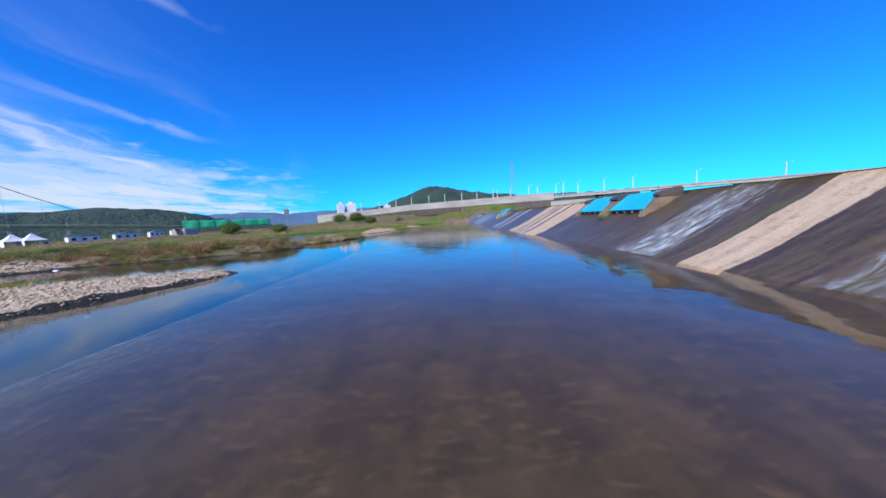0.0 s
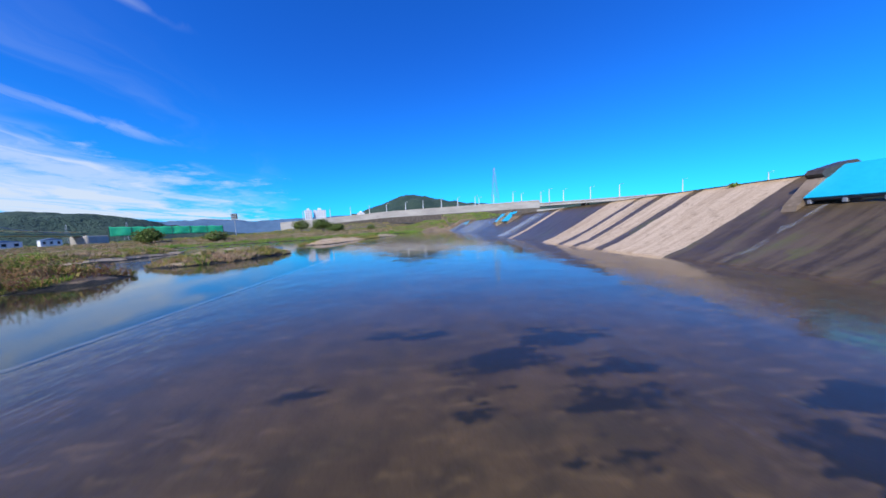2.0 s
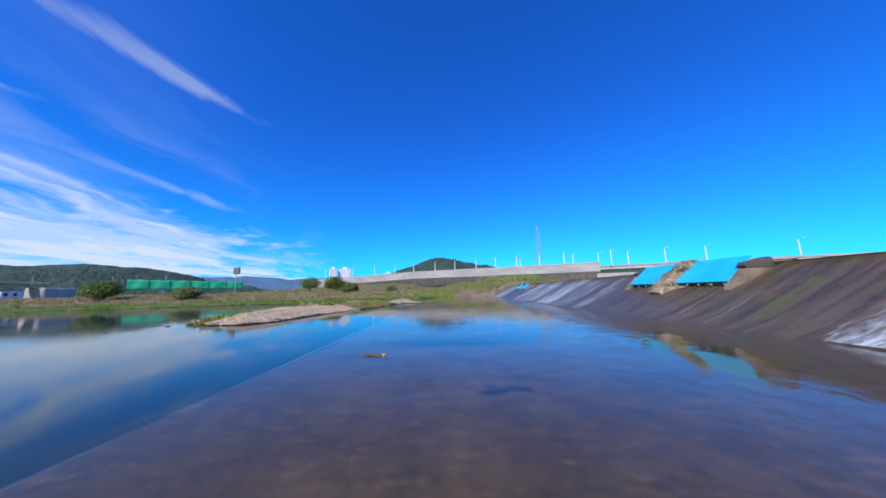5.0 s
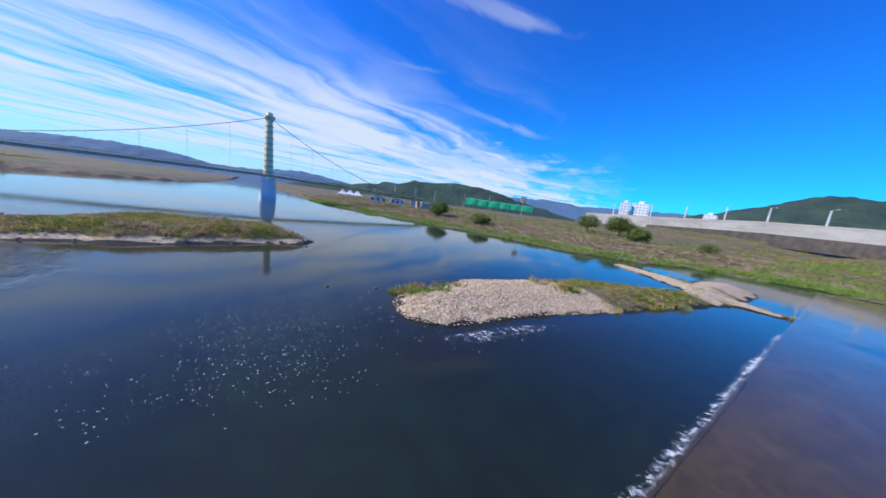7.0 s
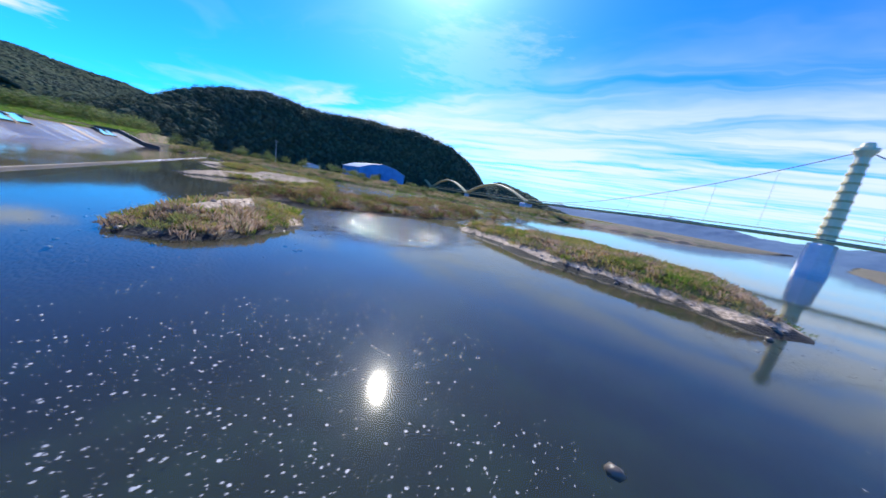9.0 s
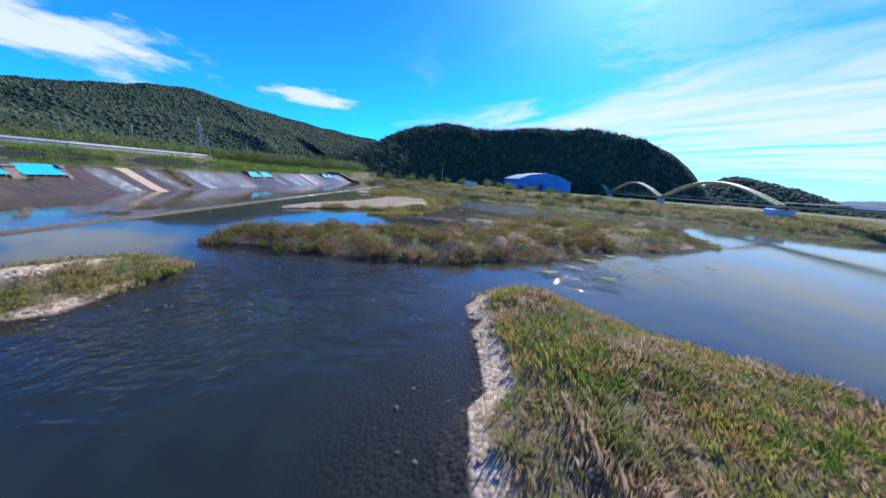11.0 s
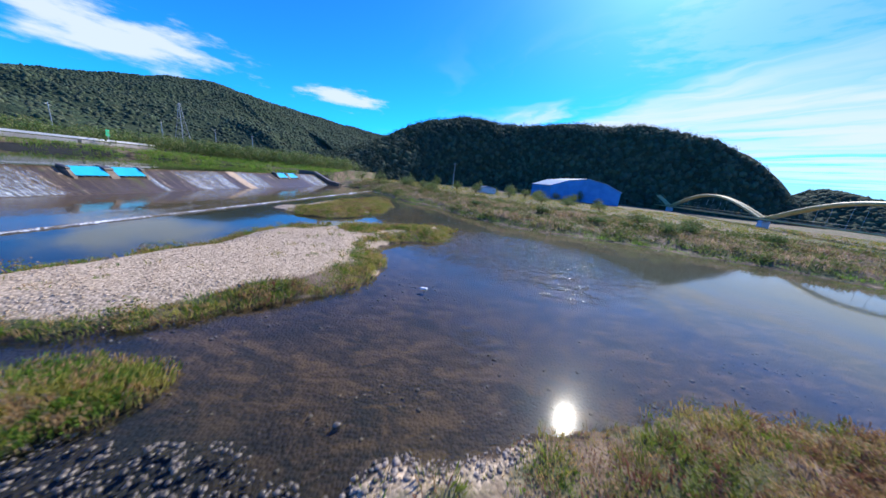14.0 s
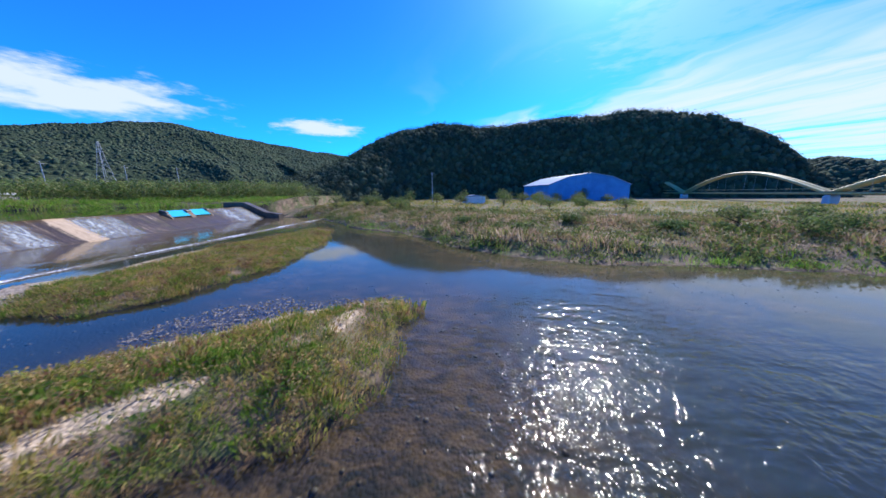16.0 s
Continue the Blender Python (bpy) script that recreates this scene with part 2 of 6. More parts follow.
FOREST = forest_material()
FAR_HILL = surface("far wooded hill", ((0.018, 0.045, 0.034), (0.050, 0.085, 0.052)), 0.016, 0.95, 1.0, 7, dist=9.0)
# The far ridges' haze is painted here as a pale blue base colour.
FAR_BLUE = surface("far mountains with painted haze", ((0.060, 0.125, 0.20), (0.085, 0.155, 0.235)), 0.008, 0.95, 0.2, 8)
STEEL_YELLOW = surface("yellow painted steel", ((0.56, 0.45, 0.18), (0.68, 0.56, 0.26)), 0.3, 0.5, 0.05)
BLUE_SHEET = surface("blue sheet metal", ((0.025, 0.26, 0.58), (0.05, 0.36, 0.72)), 0.3, 0.5, 0.05)


def ground_material():
    m, n, out = material("river land")
    geo = n.add("ShaderNodeNewGeometry").outputs["Position"]
    cover = n.add("ShaderNodeAttribute", attribute_name="cover").outputs["Fac"]
    bed = n.add("ShaderNodeAttribute", attribute_name="bed").outputs["Fac"]
    big, mid, fine = n.noise(geo, 0.09, 4.0), n.noise(geo, 0.8, 4.0), n.noise(geo, 9.0, 3.0, 0.7)
    vor = n.add("ShaderNodeTexVoronoi", Vector=geo, Scale=8.0)
    stone = n.mix(n.ramp(vor.outputs["Color"], 0.2, 0.9), (0.33, 0.245, 0.150), (0.60, 0.46, 0.31))
    soil = n.mix(n.ramp(mid, 0.35, 0.65), (0.115, 0.076, 0.046), (0.25, 0.175, 0.108))
    grass = n.mix(n.ramp(fine, 0.35, 0.7), (0.058, 0.072, 0.022), (0.115, 0.128, 0.040))
    veg = n.mix(n.ramp(n.math("ADD", n.math("MULTIPLY", big, 0.5), n.math("MULTIPLY", n.noise(geo, 0.42, 3.0, 0.6), 0.5)), 0.42, 0.56), grass, soil)
    land = n.mix(n.ramp(n.math("ADD", cover, n.math("MULTIPLY", n.math("SUBTRACT", mid, 0.5), 0.7)), 0.35, 0.6), stone, veg)
    mud = n.mix(n.ramp(mid, 0.4, 0.65), (0.003, 0.012, 0.014), (0.006, 0.020, 0.020))
    shoal = n.mix(n.ramp(vor.outputs["Color"], 0.2, 0.9), (0.018, 0.012, 0.007), (0.072, 0.046, 0.025))
    shoal = n.mix(n.ramp(n.noise(geo, 0.35, 4.0), 0.50, 0.66, 0.0, 0.8), shoal, (0.010, 0.011, 0.007))
    rust = n.noise(geo, 0.9, 6.0, 0.72, (0.7, 1.4, 1.0), 0.9)
    shoal = n.mix(n.ramp(rust, 0.46, 0.62, 0.0, 0.85), shoal, (0.135, 0.078, 0.035))
    spot = n.add("ShaderNodeSeparateXYZ", Vector=geo).outputs
    green = n.math("SUBTRACT", 1.0, n.math("MULTIPLY", n.ramp(spot[1], 17.0, 10.0), n.ramp(spot[0], -26.0, -31.0)))
    shoal = n.mix(green, shoal, n.mix(n.ramp(vor.outputs["Color"], 0.2, 0.9), (0.004, 0.006, 0.006), (0.020, 0.018, 0.012)))
    under = n.mix(n.ramp(bed, 0.15, 0.9), shoal, mud)
    col = n.mix(n.ramp(bed, 0.02, 0.06), land, under)
    rel = n.math("ADD", n.math("MULTIPLY", vor.outputs["Distance"], -0.6), n.math("MULTIPLY", fine, 0.4))
    b = n.add("ShaderNodeBump", Strength=n.ramp(bed, 0.3, 0.8, 0.6, 0.04), Distance=0.12, Height=rel)
    p = n.add("ShaderNodeBsdfPrincipled", **{"Base Color": col, "Roughness": 0.9, "Normal": b.outputs[0]})
    n.put(out.inputs[0], p)
    return m


GROUND = ground_material()


# ---------------------------------------------------------------- mesh helpers
def mesh_of(name, verts, faces, mat, smooth=False):
    me = bpy.data.meshes.new(name)
    me.from_pydata([tuple(v) for v in verts], [], [tuple(f) for f in faces])
    me.materials.append(mat)
    if smooth:
        me.polygons.foreach_set("use_smooth", [True] * len(me.polygons))
    me.update()
    return me


def thing(name, label, category, kind="", group="", at=(0, 0, 0), turn=0.0):
    ob = new(name)
    ob.matrix_basis = pose(*at, 0, 0, turn)
    return tagged(ob, label, category, group, kind)


def part(name, bm, mat, parent=None, label="", smooth=False):
    me = bpy.data.meshes.new(name)
    bm.to_mesh(me)
    bm.free()
    me.materials.append(mat)
    if smooth:
        me.polygons.foreach_set("use_smooth", [True] * len(me.polygons))
    ob = new(name, me)
    ob.parent = parent
    return tagged(ob, label)


def box(bm, x0, x1, y0, y1, z0, z1, bevel=0.0):
    g = bmesh.ops.create_cube(bm, size=1.0, matrix=Matrix.LocRotScale(((x0 + x1) / 2, (y0 + y1) / 2, (z0 + z1) / 2), None, (x1 - x0, y1 - y0, z1 - z0)))
    if bevel:
        es = list({e for v in g["verts"] for e in v.link_edges})
        bmesh.ops.bevel(bm, geom=es, offset=bevel, segments=1, affect="EDGES")
    return bm


def prism(bm, profile, y0, y1):
    """Extrudes an x, z profile along y."""
    a = [bm.verts.new((x, y0, z)) for x, z in profile]
    b = [bm.verts.new((x, y1, z)) for x, z in profile]
    n = len(profile)
    for i in range(n):
        bm.faces.new((a[i], a[(i + 1) % n], b[(i + 1) % n], b[i]))
    bm.faces.new(a[::-1])
    bm.faces.new(b)
    bmesh.ops.recalc_face_normals(bm, faces=bm.faces)
    return bm


def tube(bm, points, radius, sides=8):
    """A round bar along points."""
    rings = []
    pts = [Vector(p) for p in points]
    for i, p in enumerate(pts):
        d = (pts[min(i + 1, len(pts) - 1)] - pts[max(i - 1, 0)]).normalized()
        q = d.to_track_quat("Z", "Y")
        r = radius[i] if isinstance(radius, (list, tuple)) else radius
        rings.append([bm.verts.new(p + q @ Vector((r * math.cos(2 * math.pi * j / sides), r * math.sin(2 * math.pi * j / sides), 0))) for j in range(sides)])
    for a, b in zip(rings, rings[1:]):
        for j in range(sides):
            bm.faces.new((a[j], a[(j + 1) % sides], b[(j + 1) % sides], b[j]))
    bm.faces.new(rings[0][::-1])
    bm.faces.new(rings[-1])
    return bm


# ---------------------------------------------------------------- plan of the land
def step(a, b, x):
    t = np.clip((x - a) / (b - a), 0, 1)
    return t * t * (3 - 2 * t)


def value_noise(x, y, scale, seed=0):
    """Smooth random field from -1 to 1."""
    x, y = x / scale + seed * 17.3, y / scale - seed * 9.1
    xi, yi = np.floor(x), np.floor(y)
    u, v = x - xi, y - yi
    u, v = u * u * (3 - 2 * u), v * v * (3 - 2 * v)

    def h(a, b):
        s = np.sin(a * 127.1 + b * 311.7 + seed * 74.7) * 43758.5453
        return (s - np.floor(s)) * 2 - 1
    return (h(xi, yi) * (1 - u) + h(xi + 1, yi) * u) * (1 - v) + (h(xi, yi + 1) * (1 - u) + h(xi + 1, yi + 1) * u) * v


def fbm(x, y, scale, seed=0, octaves=4):
    return sum(value_noise(x, y, scale / 2 ** i, seed + i) / 2 ** i for i in range(octaves)) / 1.6


def chain(x, y, nodes):
    """Distance to a chain of discs with radii, negative inside."""
    d = np.full(np.shape(x), 1e9)
    for (ax, ay, ar), (bx, by, br) in zip(nodes, nodes[1:]):
        t = np.clip(((x - ax) * (bx - ax) + (y - ay) * (by - ay)) / ((bx - ax) ** 2 + (by - ay) ** 2), 0, 1)
        d = np.minimum(d, np.hypot(x - ax - t * (bx - ax), y - ay - t * (by - ay)) - ar - t * (br - ar))
    return d


# islands: nodes x, y, radius; then the height of the crown
ISLANDS = {
    "gravel": (((-20.1, 72.3, 2.8), (-20.5, 78.5, 4.4), (-18.2, 90, 3.4), (-14.5, 103, 2.8), (-15, 116, 3.5)), 0.62),
    "west": (((-42.3, 45.5, 3.3), (-45.6, 54, 7.3), (-44.6, 61, 5.0), (-41.8, 66, 1.9)), 1.05),
    "small": (((-18.5, 50.3, 2.6), (-20.5, 47, 3.8), (-21.5, 44.6, 2.8)), 1.0),
    "meadow": (((-22, 35.8, 2.9), (-31, 33.9, 5.1), (-38, 32.6, 5.5), (-45.8, 29, 6.0), (-51, 24, 7.2), (-59, 18.4, 9.6), (-66.5, 17.5, 7.4), (-74, 19.5, 2.2)), 0.75),
    "spit": (((-43.2, 13.8, 1.7), (-48, 14.2, 3.6), (-55, 15.0, 6.4)), 0.5),
    "bar": (((-14.7, 16.7, 0.9), (-17.6, 12.8, 2.4), (-25, 5.5, 5.6), (-29.7, -1.5, 7.2), (-28.6, -9.5, 6.8), (-33, -15.0, 4.6), (-37.4, -18.0, 4.4), (-40.0, -22.5, 1.6)), 0.8),
    "islet": (((-27.5, 16.0, 1.2), (-30.5, 13.6, 1.9), (-32.6, 12.4, 0.9)), 0.4),
    "sand": (((-27, 113, 1.5), (-20, 110, 2.6), (-14, 105, 2.4), (-9.6, 104, 1.0)), 0.5),
    "east": (((-13.5, -25.5, 2.4), (-20, -27, 5.6), (-20.3, -33, 7.4), (-20.5, -43, 5.8), (-19.5, -57, 2.4)), 0.7),
}
INLET = ((-41.5, -8.0, 3.0), (-37.4, -8.6, 2.2))        # a bay of dark water cut into the bar
STONY = ((-47, 16.0, 1.2), (-44.2, 21.5, 1.5), (-41.8, 25.6, 1.6), (-38.6, 27.4, 0.7))   # the meadow's bare shore


def north_shore(x):
    return np.interp(x, [-3000, -600, -300, -160, -123, -88, -70, -50, -38, -30, -24, -8, 9, 40, 70, 250, 3000], [200, 90, 75, 79, 85, 96, 105, 112, 115, 121, 133, 141, 146, 170, 196, 360, 2600])


def south_shore(x):
    return np.interp(x, [-3000, -600, -283, -200, -161, -117, -96, -77, -59, -50, -44, -35, -26, -15, -8, 12, 20, 40, 56, 64, 71, 84, 120, 300, 3000], [-60, 30, 38, 30, 12, -15, -25, -31.5, -34.5, -39, -44, -56, -61, -75, -84, -94, -88, -81, -76, -60, -25, 15, 70, 160, 1200])


def land(x, y):
    """Height, plant cover (0 bare stones, 1 grass) and depth of the bed."""
    wob = fbm(x, y, 9, 3) * 1.3
    dn = (y - north_shore(x)) * 0.8 + wob * 1.2
    ds = (south_shore(x) - y) * 0.8 + wob
    bank_n = 0.5 * step(0, 4, dn) + 1.5 * step(6, 24, dn) + 0.8 * step(24, 60, dn) + 5.5 * step(55, 120, dn) * step(-140, -60, x) + 3.2 * step(6, 36, dn) * step(-14, 4, x)
    bank_s = 1.3 * step(0, 5, ds) + 1.1 * step(4, 16, ds) + 0.8 * step(30, 140, ds)
    top = np.where(dn > ds, bank_n, bank_s)
    dist = np.maximum(dn, ds)
    cover = np.where(dist > -1.2, 0.62 + 0.38 * step(0.3, 2, dist), 0.0)
    crown = np.zeros_like(x)
    sdf = -dist
    for name, (nodes, high) in ISLANDS.items():
        d = chain(x, y, nodes) + wob * 0.9
        if name == "bar":
            d = np.maximum(d, -chain(x, y, INLET) - 0.5 * fbm(x, y, 2.5, 17))
        inside = step(0.0, 3.2, -d)
        crown = np.maximum(crown, high * (0.12 * step(0, 0.5, -d) + 0.88 * inside))
        if name == "gravel":
            c = 0.10 + 0.8 * step(84, 88, y) * (1 - step(98, 102, y)) + 0.3 * step(-22.5, -24.5, x) + 0.9 * np.exp(-((x + 23.4) / 1.3) ** 2 - ((y - 71.8) / 1.1) ** 2) + 0.8 * np.exp(-((x + 22.2) / 0.7) ** 2 - ((y - 73.6) / 0.8) ** 2)
        elif name == "bar":
            mid_x = np.interp(y, [-25, -9, -1.5, 5.5, 12.8], [-31, -28.3, -29.7, -25, -17.6])
            rim = 1.2 + 1.2 * step(0, 2, mid_x - x) * step(10, 2, y)
            c = 0.05 + 0.9 * step(rim + 0.6, rim - 0.6, -d + 0.5 * fbm(x, y, 3, 26)) * step(-0.42, -0.1, fbm(x, y, 4, 26))
            c = np.maximum(c, 0.95 * step(-10.5, -12.5, y - 0.25 * (x + 31)) * step(-0.15, 0.2, fbm(x, y, 3.5, 24) + 0.10))
            c = c * step(-17.5, -20, x) * (1 - 0.85 * step(2.4, 1.4, -d) * step(-11, -13, y) * step(0.5, -0.5, y + 15 - (x + 33) * 1.07))
        elif name == "islet":
            c = 0.5 + 0.5 * step(-0.2, 0.2, fbm(x, y, 2.5, 14))
        elif name == "sand":
            c = 0.12 + 0.5 * step(0.05, 0.35, fbm(x, y, 2.5, 14))
        elif name == "east":
            c = 0.85 - 0.75 * step(-17.5, -15.5, x + 1.5 * fbm(x, y, 5, 28))
        elif name == "small":
            c = (0.8 - 0.75 * step(1.5, 3.0, -d)) * (0.52 + 0.48 * step(0.1, 0.7, -d + 0.5 * fbm(x, y, 2, 32)))
        elif name == "west":
            c = 0.66 + 0.3 * step(0.6, 1.8, -d) - 0.45 * np.exp(-((x + 50) / 3.0) ** 2 - ((y - 56) / 5.0) ** 2) - 0.46 * step(1.8, 0.8, -d + 0.8 * fbm(x, y, 3, 33)) * step(-44.5, -42, x)
        else:
            c = 0.72 + 0.25 * step(0.2, 1.2, -d) - 0.52 * step(0.6, -0.6, chain(x, y, STONY) + 0.9 * fbm(x, y, 2.0, 29)) - 0.4 * step(0.25, 0.6, fbm(x, y, 3.0, 30))
        if name == "spit":
            c = c - 0.45 * step(-48.5, -46, x)
        cover = np.where(d < np.where(cover > 0.5, 0.0, 1.2), np.clip(c, 0, 1), cover)
        sdf = np.minimum(sdf, d)
    mound = (0.45 + 0.40 * step(-33, -40, x)) * np.abs(fbm(x, y, 2.0, 15)) * step(0.3, 2.0, -chain(x, y, ISLANDS["meadow"][0]))
    z = np.maximum(top, crown) + mound + np.where(sdf < 0, fbm(x, y, 4, 11) * 0.10 + fbm(x, y, 1.1, 5, 2) * 0.05, 0)
    calm = step(34, 46, y)
    depth = 0.05 + 0.07 * np.clip(sdf, 0, 3) + (0.03 + 0.14 * calm) * np.clip(sdf - 2, 0, 6) + 0.12 * fbm(x, y, 7, 21)
    z = np.where(sdf > 0, -0.18 - np.clip(depth, 0.05, 1.3), z - 0.10)
    bed = np.where(sdf > -0.2, np.clip(0.1 + sdf / (7.0 + 9.0 * (1 - step(34, 46, y))) + 0.25 * fbm(x, y, 5, 77), 0.08, 1), 0)
    sandy = step(14, 9, y) * step(-14, -8, y) * step(-84, -70, x) * np.maximum(step(-31, -36, x) * step(-3, 3, y), step(-44, -50, x))
    bed = np.where(sdf > -0.2, np.maximum(bed * (1 - 0.72 * sandy), 0.08), 0)
    # the pool above the weir and the ground under weir and apron
    pool = step(11, 15, x) * (sdf > 0)
    z = np.where((x > -7.7) & (sdf > 0) & (x <= 19), -0.9, z)
    z = np.where((x > 19) & (sdf > 0), 1.6, z)
    z = np.where((x > 13) & (sdf <= 0), z + 3.3 + 2.5 * step(10, 40, dn) * step(15, 60, x), z)
    z = np.where((x > -8) & (x < 19.5) & (y > -85.5) & (y < 137.5), np.minimum(z, -0.9), z)
    far = step(300, 900, np.hypot(x, y))
    return z * (1 - far) + far * np.where(sdf > 0, -1.0, 3.0), cover, bed


def axis(a, b, spacing, reach):
    inner = np.arange(a, b + spacing / 2, spacing)
    out, s, v = [], spacing, b
    while v < reach:
        s *= 1.13
        v += s
        out.append(v)
    low, s, v = [], spacing, a
    while v > -reach:
        s *= 1.13
        v -= s
        low.append(v)
    return np.array(low[::-1] + list(inner) + out)


def grid_object(name, xs, ys, z, mat, smooth=True):
    nx, ny = len(xs), len(ys)
    X, Y = np.meshgrid(xs, ys)
    co = np.stack([X.ravel(), Y.ravel(), z.ravel()], 1)
    i = (np.arange(ny - 1)[:, None] * nx + np.arange(nx - 1)[None]).ravel()
    quads = np.stack([i, i + 1, i + nx + 1, i + nx], 1)
    me = bpy.data.meshes.new(name)
    me.vertices.add(len(co))
    me.vertices.foreach_set("co", co.ravel())
    me.loops.add(quads.size)
    me.loops.foreach_set("vertex_index", quads.ravel())
    me.polygons.add(len(quads))
    me.polygons.foreach_set("loop_start", np.arange(0, quads.size, 4))
    me.polygons.foreach_set("use_smooth", np.full(len(quads), smooth))
    me.materials.append(mat)
    me.update()
    return new(name, me)


xs, ys = axis(-84, 14, 0.6, 3400), axis(-60, 126, 0.6, 3400)
gx, gy = np.meshgrid(xs, ys)
gz, gcover, gbed = land(gx, gy)
ground = tagged(grid_object("ground", xs, ys, gz, GROUND), "river banks and islands of gravel, soil and grass", "ground", kind="structure")
for key, values in (("cover", gcover), ("bed", gbed)):
    at = ground.data.attributes.new(key, "FLOAT", "POINT")
    at.data.foreach_set("value", values.ravel().astype(np.float32))


def sheet_of_water(name, x0, x1, y0, y1, z, mat, label):
    """A level sheet in cells that grow with the distance."""
    xs, ys = axis(-84, 20, 3.0, 3400), axis(-84, 132, 3.0, 3400)
    xs, ys = np.r_[x0, xs[(xs > x0 + 0.5) & (xs < x1 - 0.5)], x1], np.r_[y0, ys[(ys > y0 + 0.5) & (ys < y1 - 0.5)], y1]
    ob = grid_object(name, xs, ys, np.full((len(ys), len(xs)), z), mat)
    ob.visible_shadow = False
    return tagged(ob, label, "water", kind="structure")


WEIR_S, WEIR_N = -86.0, 138.0
TOE, CREST_X, CREST_Z, LIP = 9.62, 16.2, 3.25, -7.95
sheet_of_water("water_river", -3000, LIP - 0.05, -800, 900, -0.18, WATER_RIVER, "dark rippling river water below the apron")
sheet_of_water("water_apron", LIP, TOE + 0.3, WEIR_S, WEIR_N, 0.0, WATER_APRON, "thin sheet of water over the concrete apron")
sheet_of_water("water_pool", CREST_X - 0.4, 600, -300, 600, CREST_Z + 0.03, WATER_POOL, "calm water held above the weir crest")

# ---------------------------------------------------------------- more materials
def slope_material():
    """Concrete slope: dark and wet, pale where it has dried, streaked down the fall."""
    m, n, out = material("weir concrete")
    geo = n.add("ShaderNodeNewGeometry").outputs["Position"]
    dry = n.add("ShaderNodeAttribute", attribute_name="dry").outputs["Fac"]
    streak = n.noise(geo, 1.0, 5.0, 0.65, (0.22, 2.6, 0.22))
    blot = n.noise(geo, 0.5, 4.0, 0.6)
    fine = n.noise(geo, 16.0, 3.0, 0.7)
    wet = n.mix(n.ramp(streak, 0.35, 0.65), (0.052, 0.036, 0.020), (0.120, 0.084, 0.046))
    wet = n.mix(n.ramp(n.noise(geo, 4.0, 5.0, 0.7), 0.45, 0.68, 0.0, 0.6), wet, (0.125, 0.088, 0.050))
    wet = n.mix(n.ramp(n.noise(geo, 0.7, 5.0, 0.66, (0.45, 1.3, 0.45)), 0.54, 0.68, 0.0, 0.75), wet, (0.105, 0.105, 0.022))
    pale = n.mix(n.ramp(n.math("ADD", n.math("MULTIPLY", streak, 0.5), n.math("MULTIPLY", fine, 0.5)), 0.35, 0.65), (0.38, 0.275, 0.180), (0.60, 0.46, 0.325))
    pale = n.mix(n.ramp(n.noise(geo, 2.3, 5.0, 0.7), 0.52, 0.70, 0.0, 0.55), pale, (0.20, 0.145, 0.09))
    f = n.ramp(n.math("ADD", dry, n.math("ADD", n.math("MULTIPLY", n.math("SUBTRACT", streak, 0.5), 0.9), n.math("MULTIPLY", n.math("SUBTRACT", n.noise(geo, 3.2, 5.0, 0.7, (0.6, 1.4, 0.6)), 0.5), 0.8))), 0.42, 0.58)
    b = n.add("ShaderNodeBump", Strength=0.4, Distance=0.04, Height=n.math("ADD", fine, n.math("MULTIPLY", streak, 0.6)))
    p = n.add("ShaderNodeBsdfPrincipled", **{"Base Color": n.mix(f, wet, pale), "Roughness": n.ramp(f, 0.0, 1.0, 0.36, 0.85), "Specular IOR Level": n.ramp(f, 0.0, 1.0, 0.38, 0.2), "Normal": b.outputs[0]})
    n.put(out.inputs[0], p)
    return m


